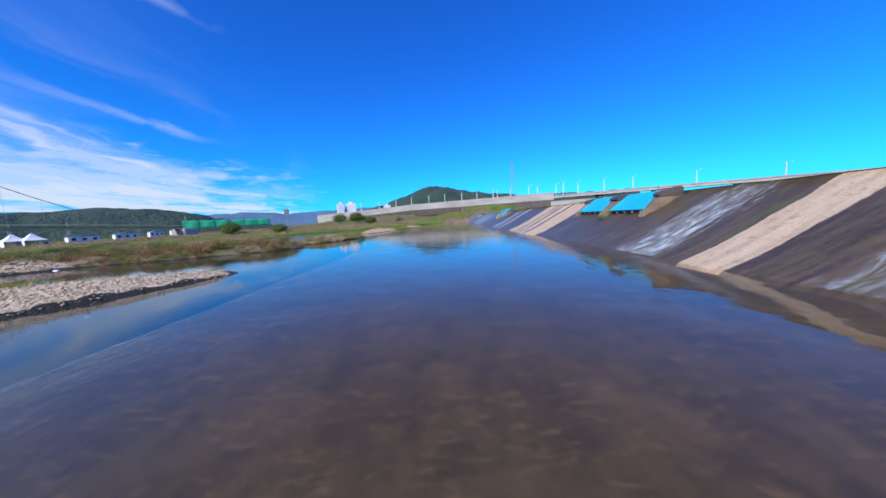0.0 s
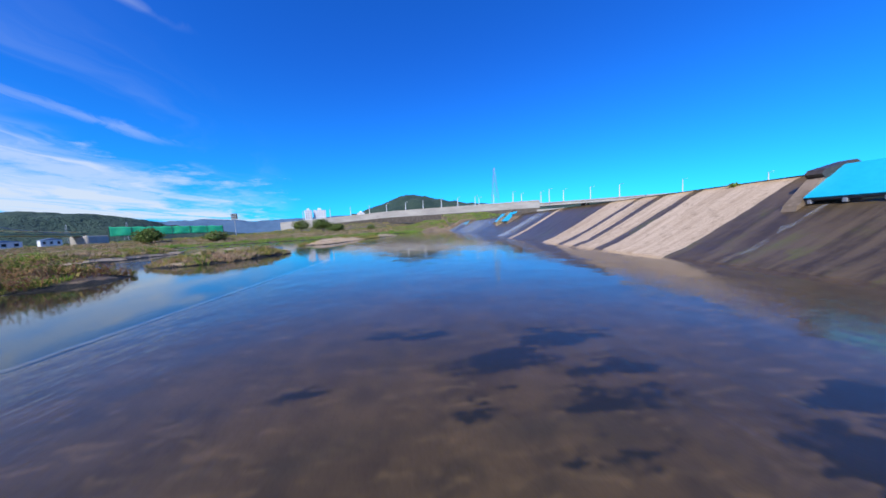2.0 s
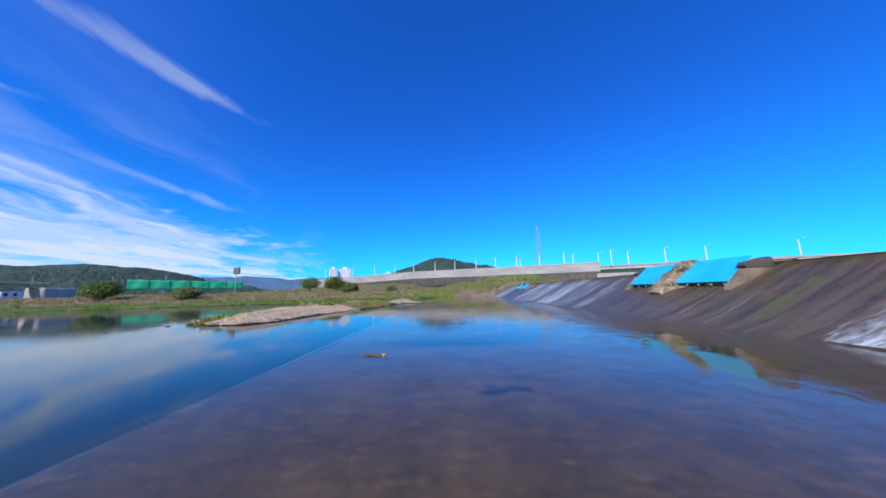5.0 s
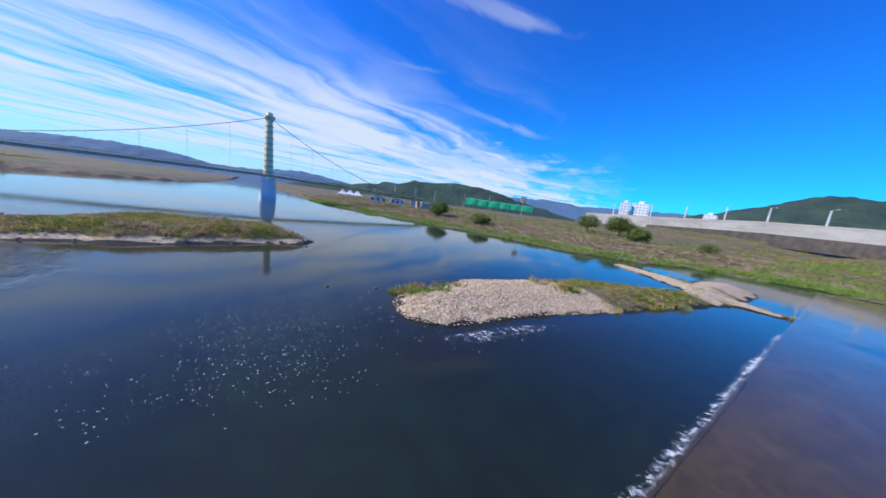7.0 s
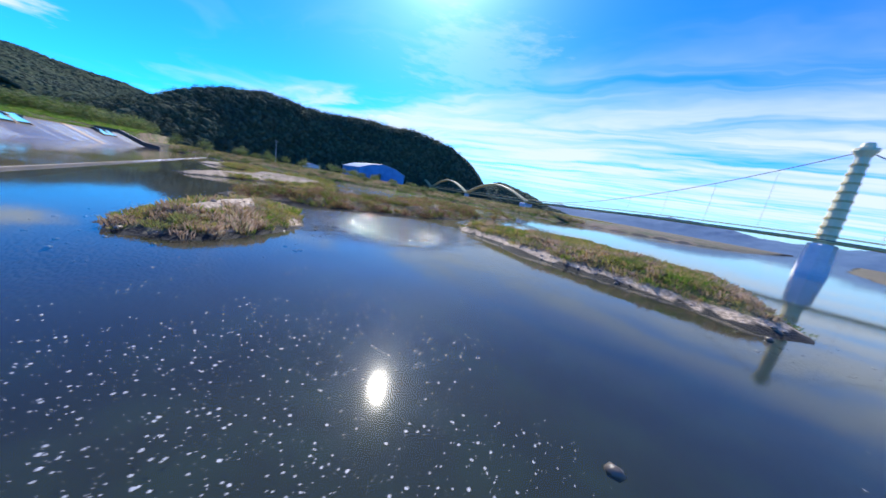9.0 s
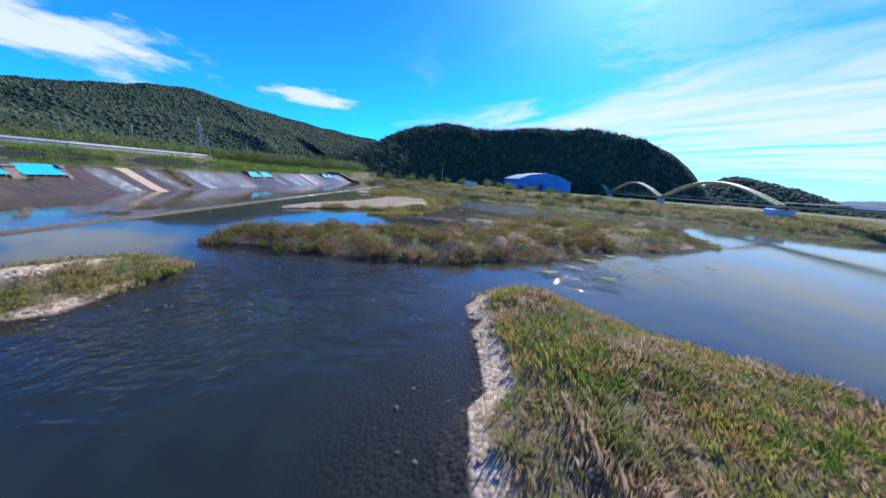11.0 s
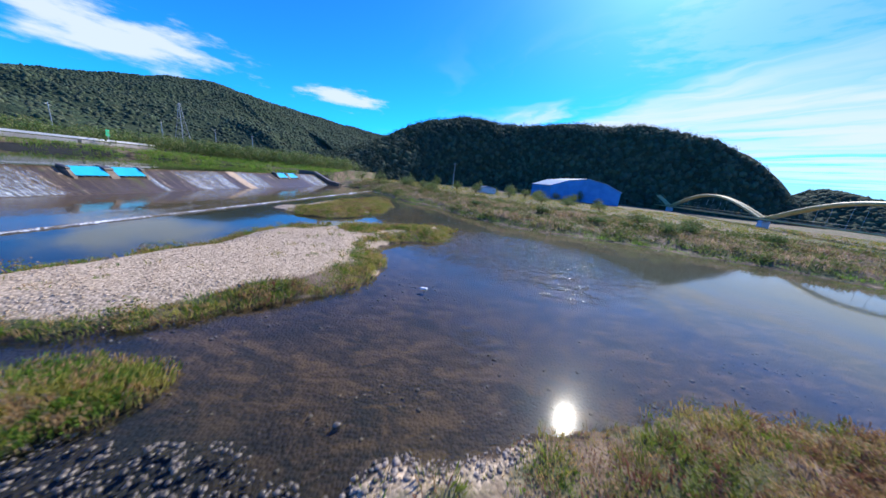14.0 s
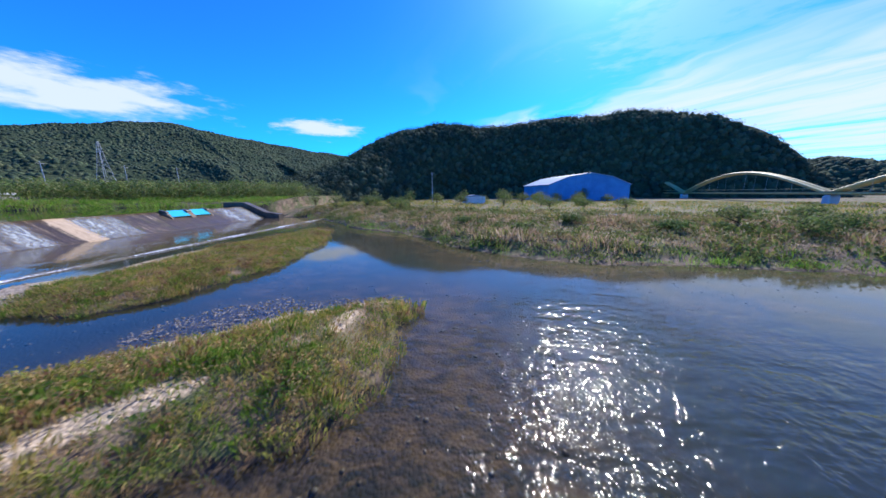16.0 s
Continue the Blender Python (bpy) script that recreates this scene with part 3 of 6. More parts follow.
def silt_material():
    """Brown silt on the apron with dark weed."""
    m, n, out = material("silt on the apron")
    geo = n.add("ShaderNodeNewGeometry").outputs["Position"]
    big, mid, fine = n.noise(geo, 0.10, 4.0), n.noise(geo, 0.55, 5.0, 0.65, (1.6, 0.8, 1)), n.noise(geo, 7.0, 3.0, 0.7)
    col = n.mix(n.ramp(mid, 0.3, 0.7), (0.048, 0.033, 0.018), (0.092, 0.063, 0.034))
    col = n.mix(n.ramp(big, 0.46, 0.66, 0.0, 0.5), col, (0.034, 0.034, 0.022))
    mott = n.noise(geo, 2.6, 5.0, 0.7)
    col = n.mix(n.ramp(mott, 0.48, 0.64, 0.0, 0.55), col, (0.028, 0.022, 0.014))
    comb = n.noise(geo, 5.0, 5.0, 0.7, (0.45, 1.5, 1.0), 0.7)
    col = n.mix(n.ramp(comb, 0.52, 0.66, 0.0, 0.55), col, (0.155, 0.108, 0.058))
    col = n.mix(n.ramp(n.noise(geo, 0.32, 5.0, 0.68, (0.5, 1.4, 1.0), 0.8), 0.54, 0.62, 0.0, 0.35), col, (0.026, 0.026, 0.018))
    weed = n.ramp(n.math("ADD", mid, n.math("MULTIPLY", n.math("SUBTRACT", fine, 0.5), 0.3)), 0.53, 0.60)
    patch = n.add("ShaderNodeAttribute", attribute_name="weed").outputs["Fac"]
    ragged = n.ramp(n.math("ADD", patch, n.math("MULTIPLY", n.math("SUBTRACT", n.noise(geo, 2.4, 5.0, 0.72, (0.7, 1.6, 1)), 0.5), 2.4)), 0.46, 0.66)
    col = n.mix(n.math("MULTIPLY", weed, n.ramp(big, 0.44, 0.52, 0.0, 0.35)), col, (0.018, 0.019, 0.013))
    col = n.mix(ragged, col, (0.008, 0.009, 0.010))
    b = n.add("ShaderNodeBump", Strength=0.3, Distance=0.05, Height=fine)
    p = n.add("ShaderNodeBsdfPrincipled", **{"Base Color": col, "Roughness": 0.9, "Normal": b.outputs[0]})
    n.put(out.inputs[0], p)
    return m


def foam_material(name, scale, stretch, lo, hi, colour=(0.66, 0.69, 0.74), rough=0.45):
    """White broken water with holes."""
    m, n, out = material(name)
    geo = n.add("ShaderNodeNewGeometry").outputs["Position"]
    edge = n.add("ShaderNodeAttribute", attribute_name="thick").outputs["Fac"]
    a = n.noise(geo, scale, 6.0, 0.68, stretch, 0.6)
    f = n.ramp(n.math("ADD", a, n.math("MULTIPLY", n.math("SUBTRACT", edge, 0.5), 0.55)), lo, hi)
    b = n.add("ShaderNodeBump", Strength=0.5, Distance=0.05, Height=a)
    white = n.add("ShaderNodeBsdfPrincipled", **{"Base Color": colour, "Roughness": rough, "Normal": b.outputs[0]})
    clear = n.add("ShaderNodeBsdfTransparent", Color=(1, 1, 1))
    mix = n.add("ShaderNodeMixShader")
    n.put(mix.inputs[0], f)
    n.put(mix.inputs[1], clear.outputs[0])
    n.put(mix.inputs[2], white.outputs[0])
    n.put(out.inputs[0], mix)
    return m


def plant_material(name, colours, patch=0.25, gloss=0.6, through_leaf=0.40):
    """Leaves and stalks: patches of several colours and a spread from blade to blade."""
    m, n, out = material(name)
    geo = n.add("ShaderNodeNewGeometry")
    pos, rnd = geo.outputs["Position"], geo.outputs["Random Per Island"]
    a, b = n.noise(pos, patch, 3.0, 0.6), n.noise(pos, patch * 3.7, 3.0, 0.6)
    c = n.mix(n.ramp(n.math("ADD", n.math("MULTIPLY", a, 0.85), n.math("MULTIPLY", rnd, 0.15)), 0.44, 0.56), colours[0], colours[1])
    c = n.mix(n.ramp(n.math("ADD", n.math("MULTIPLY", b, 0.85), n.math("MULTIPLY", rnd, 0.15)), 0.50, 0.58), c, colours[2])
    c = n.add("ShaderNodeHueSaturation", Color=c, Value=n.ramp(rnd, 0.0, 1.0, 0.78, 1.24)).outputs[0]
    d = n.add("ShaderNodeBsdfPrincipled", **{"Base Color": c, "Roughness": gloss, "Specular IOR Level": 0.12})
    t = n.add("ShaderNodeBsdfTranslucent", Color=c)
    mix = n.add("ShaderNodeMixShader")
    mix.inputs[0].default_value = through_leaf
    n.put(mix.inputs[1], d.outputs[0])
    n.put(mix.inputs[2], t.outputs[0])
    n.put(out.inputs[0], mix)
    return m


SLOPE = slope_material()
SILT = silt_material()
FALL = foam_material("white water on the slope", 2.4, (0.42, 1.5, 0.42), 0.44, 0.96, (0.60, 0.65, 0.65))
WASH = foam_material("churned foam", 4.0, None, 0.50, 0.80)
ALGAE = foam_material("floating algae", 2.6, None, 0.40, 0.80, (0.13, 0.17, 0.035), 0.8)
FLECK = surface("foam and glint fleck", ((0.26, 0.28, 0.30), (0.46, 0.48, 0.50)), 4.0, 0.6, 0.1)
WEEDS = plant_material("island weeds", ((0.19, 0.235, 0.042), (0.39, 0.25, 0.12), (0.20, 0.092, 0.060)), 0.42)
MEADOW = plant_material("island grass", ((0.155, 0.26, 0.034), (0.37, 0.34, 0.075), (0.47, 0.31, 0.14)), 0.48)
REEDS = plant_material("dry reeds", ((0.42, 0.285, 0.175), (0.55, 0.40, 0.265), (0.25, 0.26, 0.08)), 0.16)
SHORE = plant_material("green shore grass", ((0.17, 0.33, 0.04), (0.25, 0.40, 0.062), (0.29, 0.30, 0.09)), 0.2)
LEAVES = plant_material("tree leaves", ((0.085, 0.14, 0.03), (0.13, 0.19, 0.045), (0.17, 0.20, 0.06)), 0.4)
WILLOW = plant_material("willow leaves", ((0.12, 0.19, 0.045), (0.17, 0.23, 0.065), (0.22, 0.22, 0.09)), 0.15)
# Greens are shifted to blue-grey: distance haze put into the leaf colour.
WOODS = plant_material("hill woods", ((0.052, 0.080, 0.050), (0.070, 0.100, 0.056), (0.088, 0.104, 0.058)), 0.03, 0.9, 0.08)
BANK_WEEDS = plant_material("bank weeds", ((0.17, 0.20, 0.055), (0.29, 0.22, 0.115), (0.12, 0.16, 0.045)), 0.12)
BARK = surface("bark", ((0.06, 0.045, 0.03), (0.12, 0.09, 0.06)), 2.0, 0.9, 0.6, 6)


def stone_material(name, lo, hi, rough=0.85):
    m, n, out = material(name)
    geo = n.add("ShaderNodeNewGeometry")
    r = geo.outputs["Random Per Island"]
    fine = n.noise(geo.outputs["Position"], 22.0, 4.0, 0.7)
    c = n.mix(r, lo, hi)
    c = n.mix(n.ramp(fine, 0.4, 0.7, 0.0, 0.5), c, (hi[0] * 0.6, hi[1] * 0.55, hi[2] * 0.5))
    b = n.add("ShaderNodeBump", Strength=0.5, Distance=0.02, Height=fine)
    p = n.add("ShaderNodeBsdfPrincipled", **{"Base Color": c, "Roughness": rough, "Normal": b.outputs[0]})
    n.put(out.inputs[0], p)
    return m


STONES = stone_material("river stones", (0.36, 0.265, 0.165), (0.70, 0.54, 0.37))
DARK_STONES = stone_material("wet stones", (0.05, 0.042, 0.03), (0.21, 0.17, 0.12), 0.32)
TOWER = surface("cream painted tower", ((0.80, 0.70, 0.38), (0.88, 0.80, 0.52)), 0.5, 0.6, 0.1)
WHITE_PAINT = surface("white painted wall", ((0.66, 0.67, 0.68), (0.78, 0.78, 0.77)), 0.4, 0.7, 0.05)
WHITE_CLOTH = surface("white tent cloth", ((0.72, 0.73, 0.75), (0.82, 0.82, 0.82)), 0.6, 0.6, 0.05)
GLASS_DARK = surface("dark window glass", ((0.02, 0.03, 0.045), (0.05, 0.065, 0.085)), 0.5, 0.12, 0.02)
GLASS_PALE = surface("curtained window glass", ((0.30, 0.34, 0.40), (0.42, 0.45, 0.50)), 0.5, 0.2, 0.02)
NET_GREEN = surface("green golf net", ((0.008, 0.36, 0.17), (0.015, 0.46, 0.22)), 0.2, 0.7, 0.1)
STEEL = surface("galvanised steel", ((0.34, 0.36, 0.38), (0.46, 0.47, 0.48)), 0.8, 0.45, 0.05, metal=0.6)
STEEL_PALE = surface("pale grey painted steel", ((0.55, 0.57, 0.60), (0.66, 0.68, 0.70)), 0.8, 0.5, 0.05)
STEEL_DARK = surface("dark steel", ((0.03, 0.032, 0.036), (0.06, 0.062, 0.066)), 0.8, 0.5, 0.05)
PLASTER = surface("weathered road wall concrete", ((0.26, 0.245, 0.225), (0.40, 0.38, 0.35)), 0.10, 0.9, 0.2, 16, stretch=(0.6, 0.6, 2.5))
ROOF_BLUE = surface("blue grey roofing", ((0.20, 0.27, 0.38), (0.28, 0.36, 0.48)), 0.4, 0.35, 0.05)
BLUE_PIER = surface("blue painted concrete", ((0.42, 0.52, 0.66), (0.54, 0.63, 0.75)), 0.5, 0.7, 0.1)
BRICK_RED = surface("red brick", ((0.30, 0.10, 0.05), (0.38, 0.14, 0.08)), 0.8, 0.85, 0.2)
ROOF_PALE = surface("pale roof sheets", ((0.30, 0.42, 0.56), (0.40, 0.52, 0.66)), 0.4, 0.5, 0.05)
ASPHALT = surface("blue grey path", ((0.11, 0.14, 0.20), (0.16, 0.20, 0.27)), 0.4, 0.85, 0.1)
DRIFT = surface("driftwood and straw", ((0.27, 0.195, 0.13), (0.44, 0.34, 0.24)), 1.6, 0.95, 0.8, 8)
PIER_TAN = surface("tan weathered pier concrete", ((0.13, 0.095, 0.062), (0.27, 0.20, 0.14)), 0.8, 0.85, 0.4, 10)


# ---------------------------------------------------------------- scattering
def proto_ico(seed, flat=0.6):
    """A rough stone of twenty faces."""
    r = np.random.RandomState(seed)
    bm = bmesh.new()
    bmesh.ops.create_icosphere(bm, subdivisions=1, radius=0.5)
    v = np.array([p.co for p in bm.verts])
    f = np.array([[q.index for q in p.verts] for p in bm.faces])
    bm.free()
    v = v * (1 + r.uniform(-0.28, 0.28, (len(v), 1))) * np.array([1, r.uniform(0.6, 0.9), flat])
    return v, f


def proto_tuft(seed, blades, height, spread, width):
    """Grass: bent blades of two triangles."""
    r = np.random.RandomState(seed)
    v, f = [], []
    for i in range(blades):
        a, d = r.uniform(0, 6.283), spread * r.uniform(0, 1) ** 0.6
        bx, by = d * math.cos(a), d * math.sin(a)
        lean, h = r.uniform(0.1, 0.6), height * r.uniform(0.45, 1.0)
        b = a + r.uniform(-0.8, 0.8)
        wx, wy = -math.sin(b + r.uniform(-1, 1)) * width, math.cos(b) * width
        mid = (bx + math.cos(b) * lean * h * 0.35, by + math.sin(b) * lean * h * 0.35, h * 0.6)
        tip = (bx + math.cos(b) * lean * h, by + math.sin(b) * lean * h, h * (1 - 0.25 * lean))
        k0 = len(v)
        v += [(bx - wx / 2, by - wy / 2, -0.05), (bx + wx / 2, by + wy / 2, -0.05), (mid[0] + wx / 2, mid[1] + wy / 2, mid[2]), tip]
        f += [(k0, k0 + 1, k0 + 2), (k0, k0 + 2, k0 + 3)]
    return np.array(v), np.array(f)


def proto_leaves(seed, count, rx, rz, leaf, base=0.0, hollow=0.35):
    """A bush or crown: leaf sprays round an ellipsoid, uneven."""
    r = np.random.RandomState(seed)
    v, f = [], []
    lobes = r.normal(0, 1, (7, 3))
    lobes /= np.linalg.norm(lobes, axis=1)[:, None]
    for i in range(count):
        d = r.normal(0, 1, 3)
        d /= np.linalg.norm(d)
        swell = 0.72 + 0.38 * max(0.0, float((lobes @ d).max())) ** 3
        q = d * r.uniform(hollow, 1) ** 0.5 * swell
        c = np.array([q[0] * rx, q[1] * rx, base + rz + q[2] * rz])
        face = d + r.normal(0, 0.42, 3) + np.array([0, 0, 0.15])
        face /= np.linalg.norm(face)
        a, b = np.cross(face, r.normal(0, 1, 3)), face
        a /= np.linalg.norm(a)
        b = np.cross(face, a)
        s = leaf * r.uniform(0.6, 1.3)
        k0 = len(v)
        v += [c - a * s, c - b * s * 0.5, c + a * s, c + b * s * 0.5]
        f += [(k0, k0 + 1, k0 + 2), (k0, k0 + 2, k0 + 3)]
    return np.array(v), np.array(f)


def proto_clump(seed, levels=2):
    """A far crown: a lumpy, ragged mass of foliage."""
    r = np.random.RandomState(seed)
    bm = bmesh.new()
    bmesh.ops.create_icosphere(bm, subdivisions=levels, radius=0.5)
    v = np.array([p.co for p in bm.verts])
    f = np.array([[q.index for q in p.verts] for p in bm.faces])
    bm.free()
    lobes = r.normal(0, 1, (9, 3))
    lobes /= np.linalg.norm(lobes, axis=1)[:, None]
    near = np.clip((v * 2) @ lobes.T, 0, 1).max(axis=1)
    v = v * (0.70 + 0.45 * near ** 4 + r.uniform(-0.07, 0.07, len(v)))[:, None] * np.array([1, 1, r.uniform(0.9, 1.35)])
    return v + np.array([0, 0, 0.22]), f


def scatter_mesh(name, protos, pos, size, seed=0, tall=None, tilt=0.0):
    """Many copies of the protos joined into one mesh."""
    r = np.random.RandomState(seed)
    n = len(pos)
    which = r.randint(0, len(protos), n)
    ang = r.uniform(0, 6.283, n)
    tall = np.ones(n) if tall is None else tall
    vs, fs, off = [], [], 0
    for j, (pv, pf) in enumerate(protos):
        idx = np.where(which == j)[0]
        if not len(idx):
            continue
        c, s = np.cos(ang[idx]), np.sin(ang[idx])
        k0 = size[idx]
        x, y, z = pv[:, 0], pv[:, 1], pv[:, 2]
        X = (c[:, None] * x - s[:, None] * y) * k0[:, None] + pos[idx, 0:1]
        Y = (s[:, None] * x + c[:, None] * y) * k0[:, None] + pos[idx, 1:2]
        Z = z[None] * (k0 * tall[idx])[:, None] + pos[idx, 2:3]
        vs.append(np.stack([X, Y, Z], 2).reshape(-1, 3))
        fs.append((pf[None] + (np.arange(len(idx)) * len(pv))[:, None, None]).reshape(-1, 3) + off)
        off += len(idx) * len(pv)
    co, tri = np.concatenate(vs), np.concatenate(fs)
    me = bpy.data.meshes.new(name)
    me.vertices.add(len(co))
    me.vertices.foreach_set("co", co.ravel())
    me.loops.add(tri.size)
    me.loops.foreach_set("vertex_index", tri.ravel().astype(np.int32))
    me.polygons.add(len(tri))
    me.polygons.foreach_set("loop_start", np.arange(0, tri.size, 3))
    me.update()
    return me


def stuff(name, label, category, mat, protos, pos, size, seed=0, tall=None):
    me = scatter_mesh(name, protos, pos, size, seed, tall)
    me.materials.append(mat)
    return tagged(new(name, me), label, category, kind="stuff")


def sow(seed, n, x0, x1, y0, y1, test):
    """Random places on the land where the test holds."""
    r = np.random.RandomState(seed)
    x, y = r.uniform(x0, x1, n), r.uniform(y0, y1, n)
    z, cover, bed = land(x, y)
    ok = test(x, y, z, cover, bed, r.uniform(0, 1, n))
    return np.stack([x[ok], y[ok], z[ok]], 1)


def grid_mesh(name, X, Y, Z, mat, attrs=(), smooth=True):
    ny, nx = X.shape
    co = np.stack([X.ravel(), Y.ravel(), Z.ravel()], 1)
    i = (np.arange(ny - 1)[:, None] * nx + np.arange(nx - 1)[None]).ravel()
    me = mesh_of(name, co, np.stack([i, i + 1, i + nx + 1, i + nx], 1), mat, smooth)
    for key, values in attrs:
        at = me.attributes.new(key, "FLOAT", "POINT")
        at.data.foreach_set("value", np.asarray(values, np.float32).ravel())
    return me


# ---------------------------------------------------------------- weir
MID_STONES = stone_material("shore stones", (0.12, 0.092, 0.066), (0.38, 0.31, 0.24), 0.5)
GATES = [-67.5, -22.3, 24.0, 70.4, 116.0]
HALF = 5.3                                     # half a gate bay
PALE = [(9.7, 11.6), (30.4, 34.7), (35.4, 37.3), (38.0, 39.5), (40.1, 43.0), (-48.6, -46.2), (52.0, 53.0)]
FLOWS = [(-86, -73.5), (-55.5, -47), (-44.5, -31.5), (-28.3, -26.2), (-15.5, 2.2), (4.6, 8.5), (12.2, 17.4), (76.2, 80.5), (79.5, 94.5), (92.5, 109.0), (122.0, 137.0), (53.0, 60.0)]

# dark weed on the apron: x, y, half width, half length; 0.1, 20.9 paints a drone's shadow
WEED_AND_SHADOW_BEDS = [(-1.8, 31.8, 1.5, 0.5), (-1.5, 23.9, 0.90, 0.40), (-0.0, 22.7, 1.00, 0.45), (1.0, 21.6, 0.80, 0.35), (1.4, 22.2, 1.10, 0.40), (0.1, 20.9, 0.35, 0.25), (0.6, 21.0, 0.50, 0.25), (-2.9, 22.2, 0.50, 0.25), (-0.5, 21.7, 0.60, 0.25), (1.3, 23.4, 1.20, 0.50), (2.3, 20.6, 0.70, 0.50), (-3.2, 60.8, 3.4, 1.5), (-0.3, 61.2, 1.5, 0.9), (0.2, 58.5, 0.9, 0.35), (-2.9, 17.1, 0.45, 0.2), (3.8, 21.2, 1.6, 0.4), (-2.0, 55.0, 1.0, 0.4), (2.5, 90, 4.0, 3.0), (-3, 99, 3.0, 2.5)]

weir = thing("weir", "long sloping concrete weir with wet dark and dry pale stripes", "weir", kind="structure")


def dryness(y):
    d = 0.34 * step(0, -7, y)
    for a, b in PALE:
        d = np.maximum(d, step(a - 0.12, a + 0.12, y) * (1 - step(b - 0.12, b + 0.12, y)))
    return d


PROFILE = [(TOE - 0.3, -0.22), (TOE, 0.02), (10.6, 0.36), (11.6, 0.84), (12.6, 1.36), (13.6, 1.90), (14.6, 2.44), (15.4, 2.88), (15.9, 3.13), (16.2, 3.25), (16.6, 3.20), (17.4, 2.7), (17.6, -0.6)]
edges = [WEIR_S] + [e for g in GATES for e in (g - HALF, g + HALF)] + [WEIR_N]
for a, b in zip(edges[0::2], edges[1::2]):
    yy = np.linspace(a, b, max(8, int((b - a) / 0.2)))
    X, Y = np.meshgrid([p[0] for p in PROFILE], yy)
    Z = np.tile([p[1] for p in PROFILE], (len(yy), 1)) + 0.015 * fbm(X, Y, 1.4, 31)
    ob = new("slope", grid_mesh("slope", X, Y, Z, SLOPE, [("dry", dryness(Y + 0.15 * fbm(X, Y, 1.5, 8)))]))
    ob.parent = weir
SILL = PROFILE[:6] + [(13.9, 2.02), (14.2, 2.05), (15.6, 2.0), (15.7, -0.6)]
for g in GATES:
    yy = np.linspace(g - HALF, g + HALF, 54)
    X, Y = np.meshgrid([p[0] for p in SILL], yy)
    Z = np.tile([p[1] for p in SILL], (len(yy), 1)) + 0.02 * fbm(X, Y, 1.2, 33)
    ob = new("sill", grid_mesh("sill", X, Y, Z, SLOPE, [("dry", 0.0 * X)]))
    ob.parent = weir
for a, b in zip(edges[0::2], edges[1::2]):
    for e in (a, b):
        bm = bmesh.new()
        prism(bm, [(p[0], p[1] - 0.03) for p in PROFILE[:10]] + [(16.2, -0.5), (TOE, -0.5)], e - 0.1 if e == b else e, e if e == b else e + 0.1)
        part("end_wall", bm, CONCRETE_DARK, weir)
yy, xx = np.linspace(WEIR_S, WEIR_N, 680), np.linspace(LIP + 0.10, TOE + 0.4, 48)
X, Y = np.meshgrid(xx, yy)
weedy = np.zeros_like(X)
for wx, wy, rx, ry in WEED_AND_SHADOW_BEDS:
    weedy = np.maximum(weedy, 1.25 - np.hypot((X - wx) / rx, (Y - wy) / ry))
weedy = np.clip(weedy, 0, 0.8) * np.where((Y > 28) & (Y < 35), 0.62, 1.0)
Z = -0.12 + 0.035 * fbm(X, Y, 5, 40) + 0.085 * step(LIP + 3.0, LIP + 0.2, X)
ob = new("apron", grid_mesh("apron", X, Y, Z, SILT, [("weed", weedy)]))
ob.parent = weir
part("apron_edge", prism(bmesh.new(), [(LIP - 0.06, -1.2), (LIP - 0.06, -0.17), (LIP - 0.02, -0.04), (LIP + 0.02, -0.010), (LIP + 0.14, -0.016), (LIP + 0.16, -1.2)], WEIR_S, WEIR_N), CONCRETE_DARK, weir, "dark wet edge of the apron")


def gate_pair(y, lift):
    g = thing("flap_gate", "pair of turquoise painted steel flap gates between concrete piers", "gate", group="flap gates", at=(0, y, 0))
    for a in (-4.55, 0.55):
        leaf = part("leaf", prism(bmesh.new(), [(13.55, 2.22), (13.63, 2.17), (15.3, 3.36 + lift), (15.22, 3.44 + lift)], a, a + 4.0), GATE_BLUE, g)
        for i in range(5):
            bm = bmesh.new()
            box(bm, 13.60, 13.72, a + 0.2 + i * 0.9, a + 0.32 + i * 0.9, 1.98, 2.25, 0.01)
            part("strut", bm, STEEL, leaf)
        bm = bmesh.new()
        tube(bm, [(13.66, a, 2.16), (13.66, a + 4.0, 2.16)], 0.07, 8)
        part("hinge", bm, STEEL_DARK, leaf)
    for a, w in ((-5.0, 0.45), (-0.55, 1.1), (4.55, 0.45)):
        p = part("pier", prism(bmesh.new(), [(13.2, 1.55), (13.35, 1.95), (14.35, 2.95), (14.6, 3.05), (16.0, 3.1), (16.0, 1.0)], a, a + w), PIER_TAN, g, "tan concrete pier with a sloping face")
        part("cap", prism(bmesh.new(), [(14.42, 2.98), (14.26, 3.12), (14.40, 3.30), (15.75, 3.62), (15.95, 3.50), (15.95, 3.02)], a - 0.03, a + w + 0.03), CONCRETE_DARK, p, "dark weathered cap")
    return g


for y in GATES:
    gate_pair(y, 0.32 if y == 70.4 else 0.0)

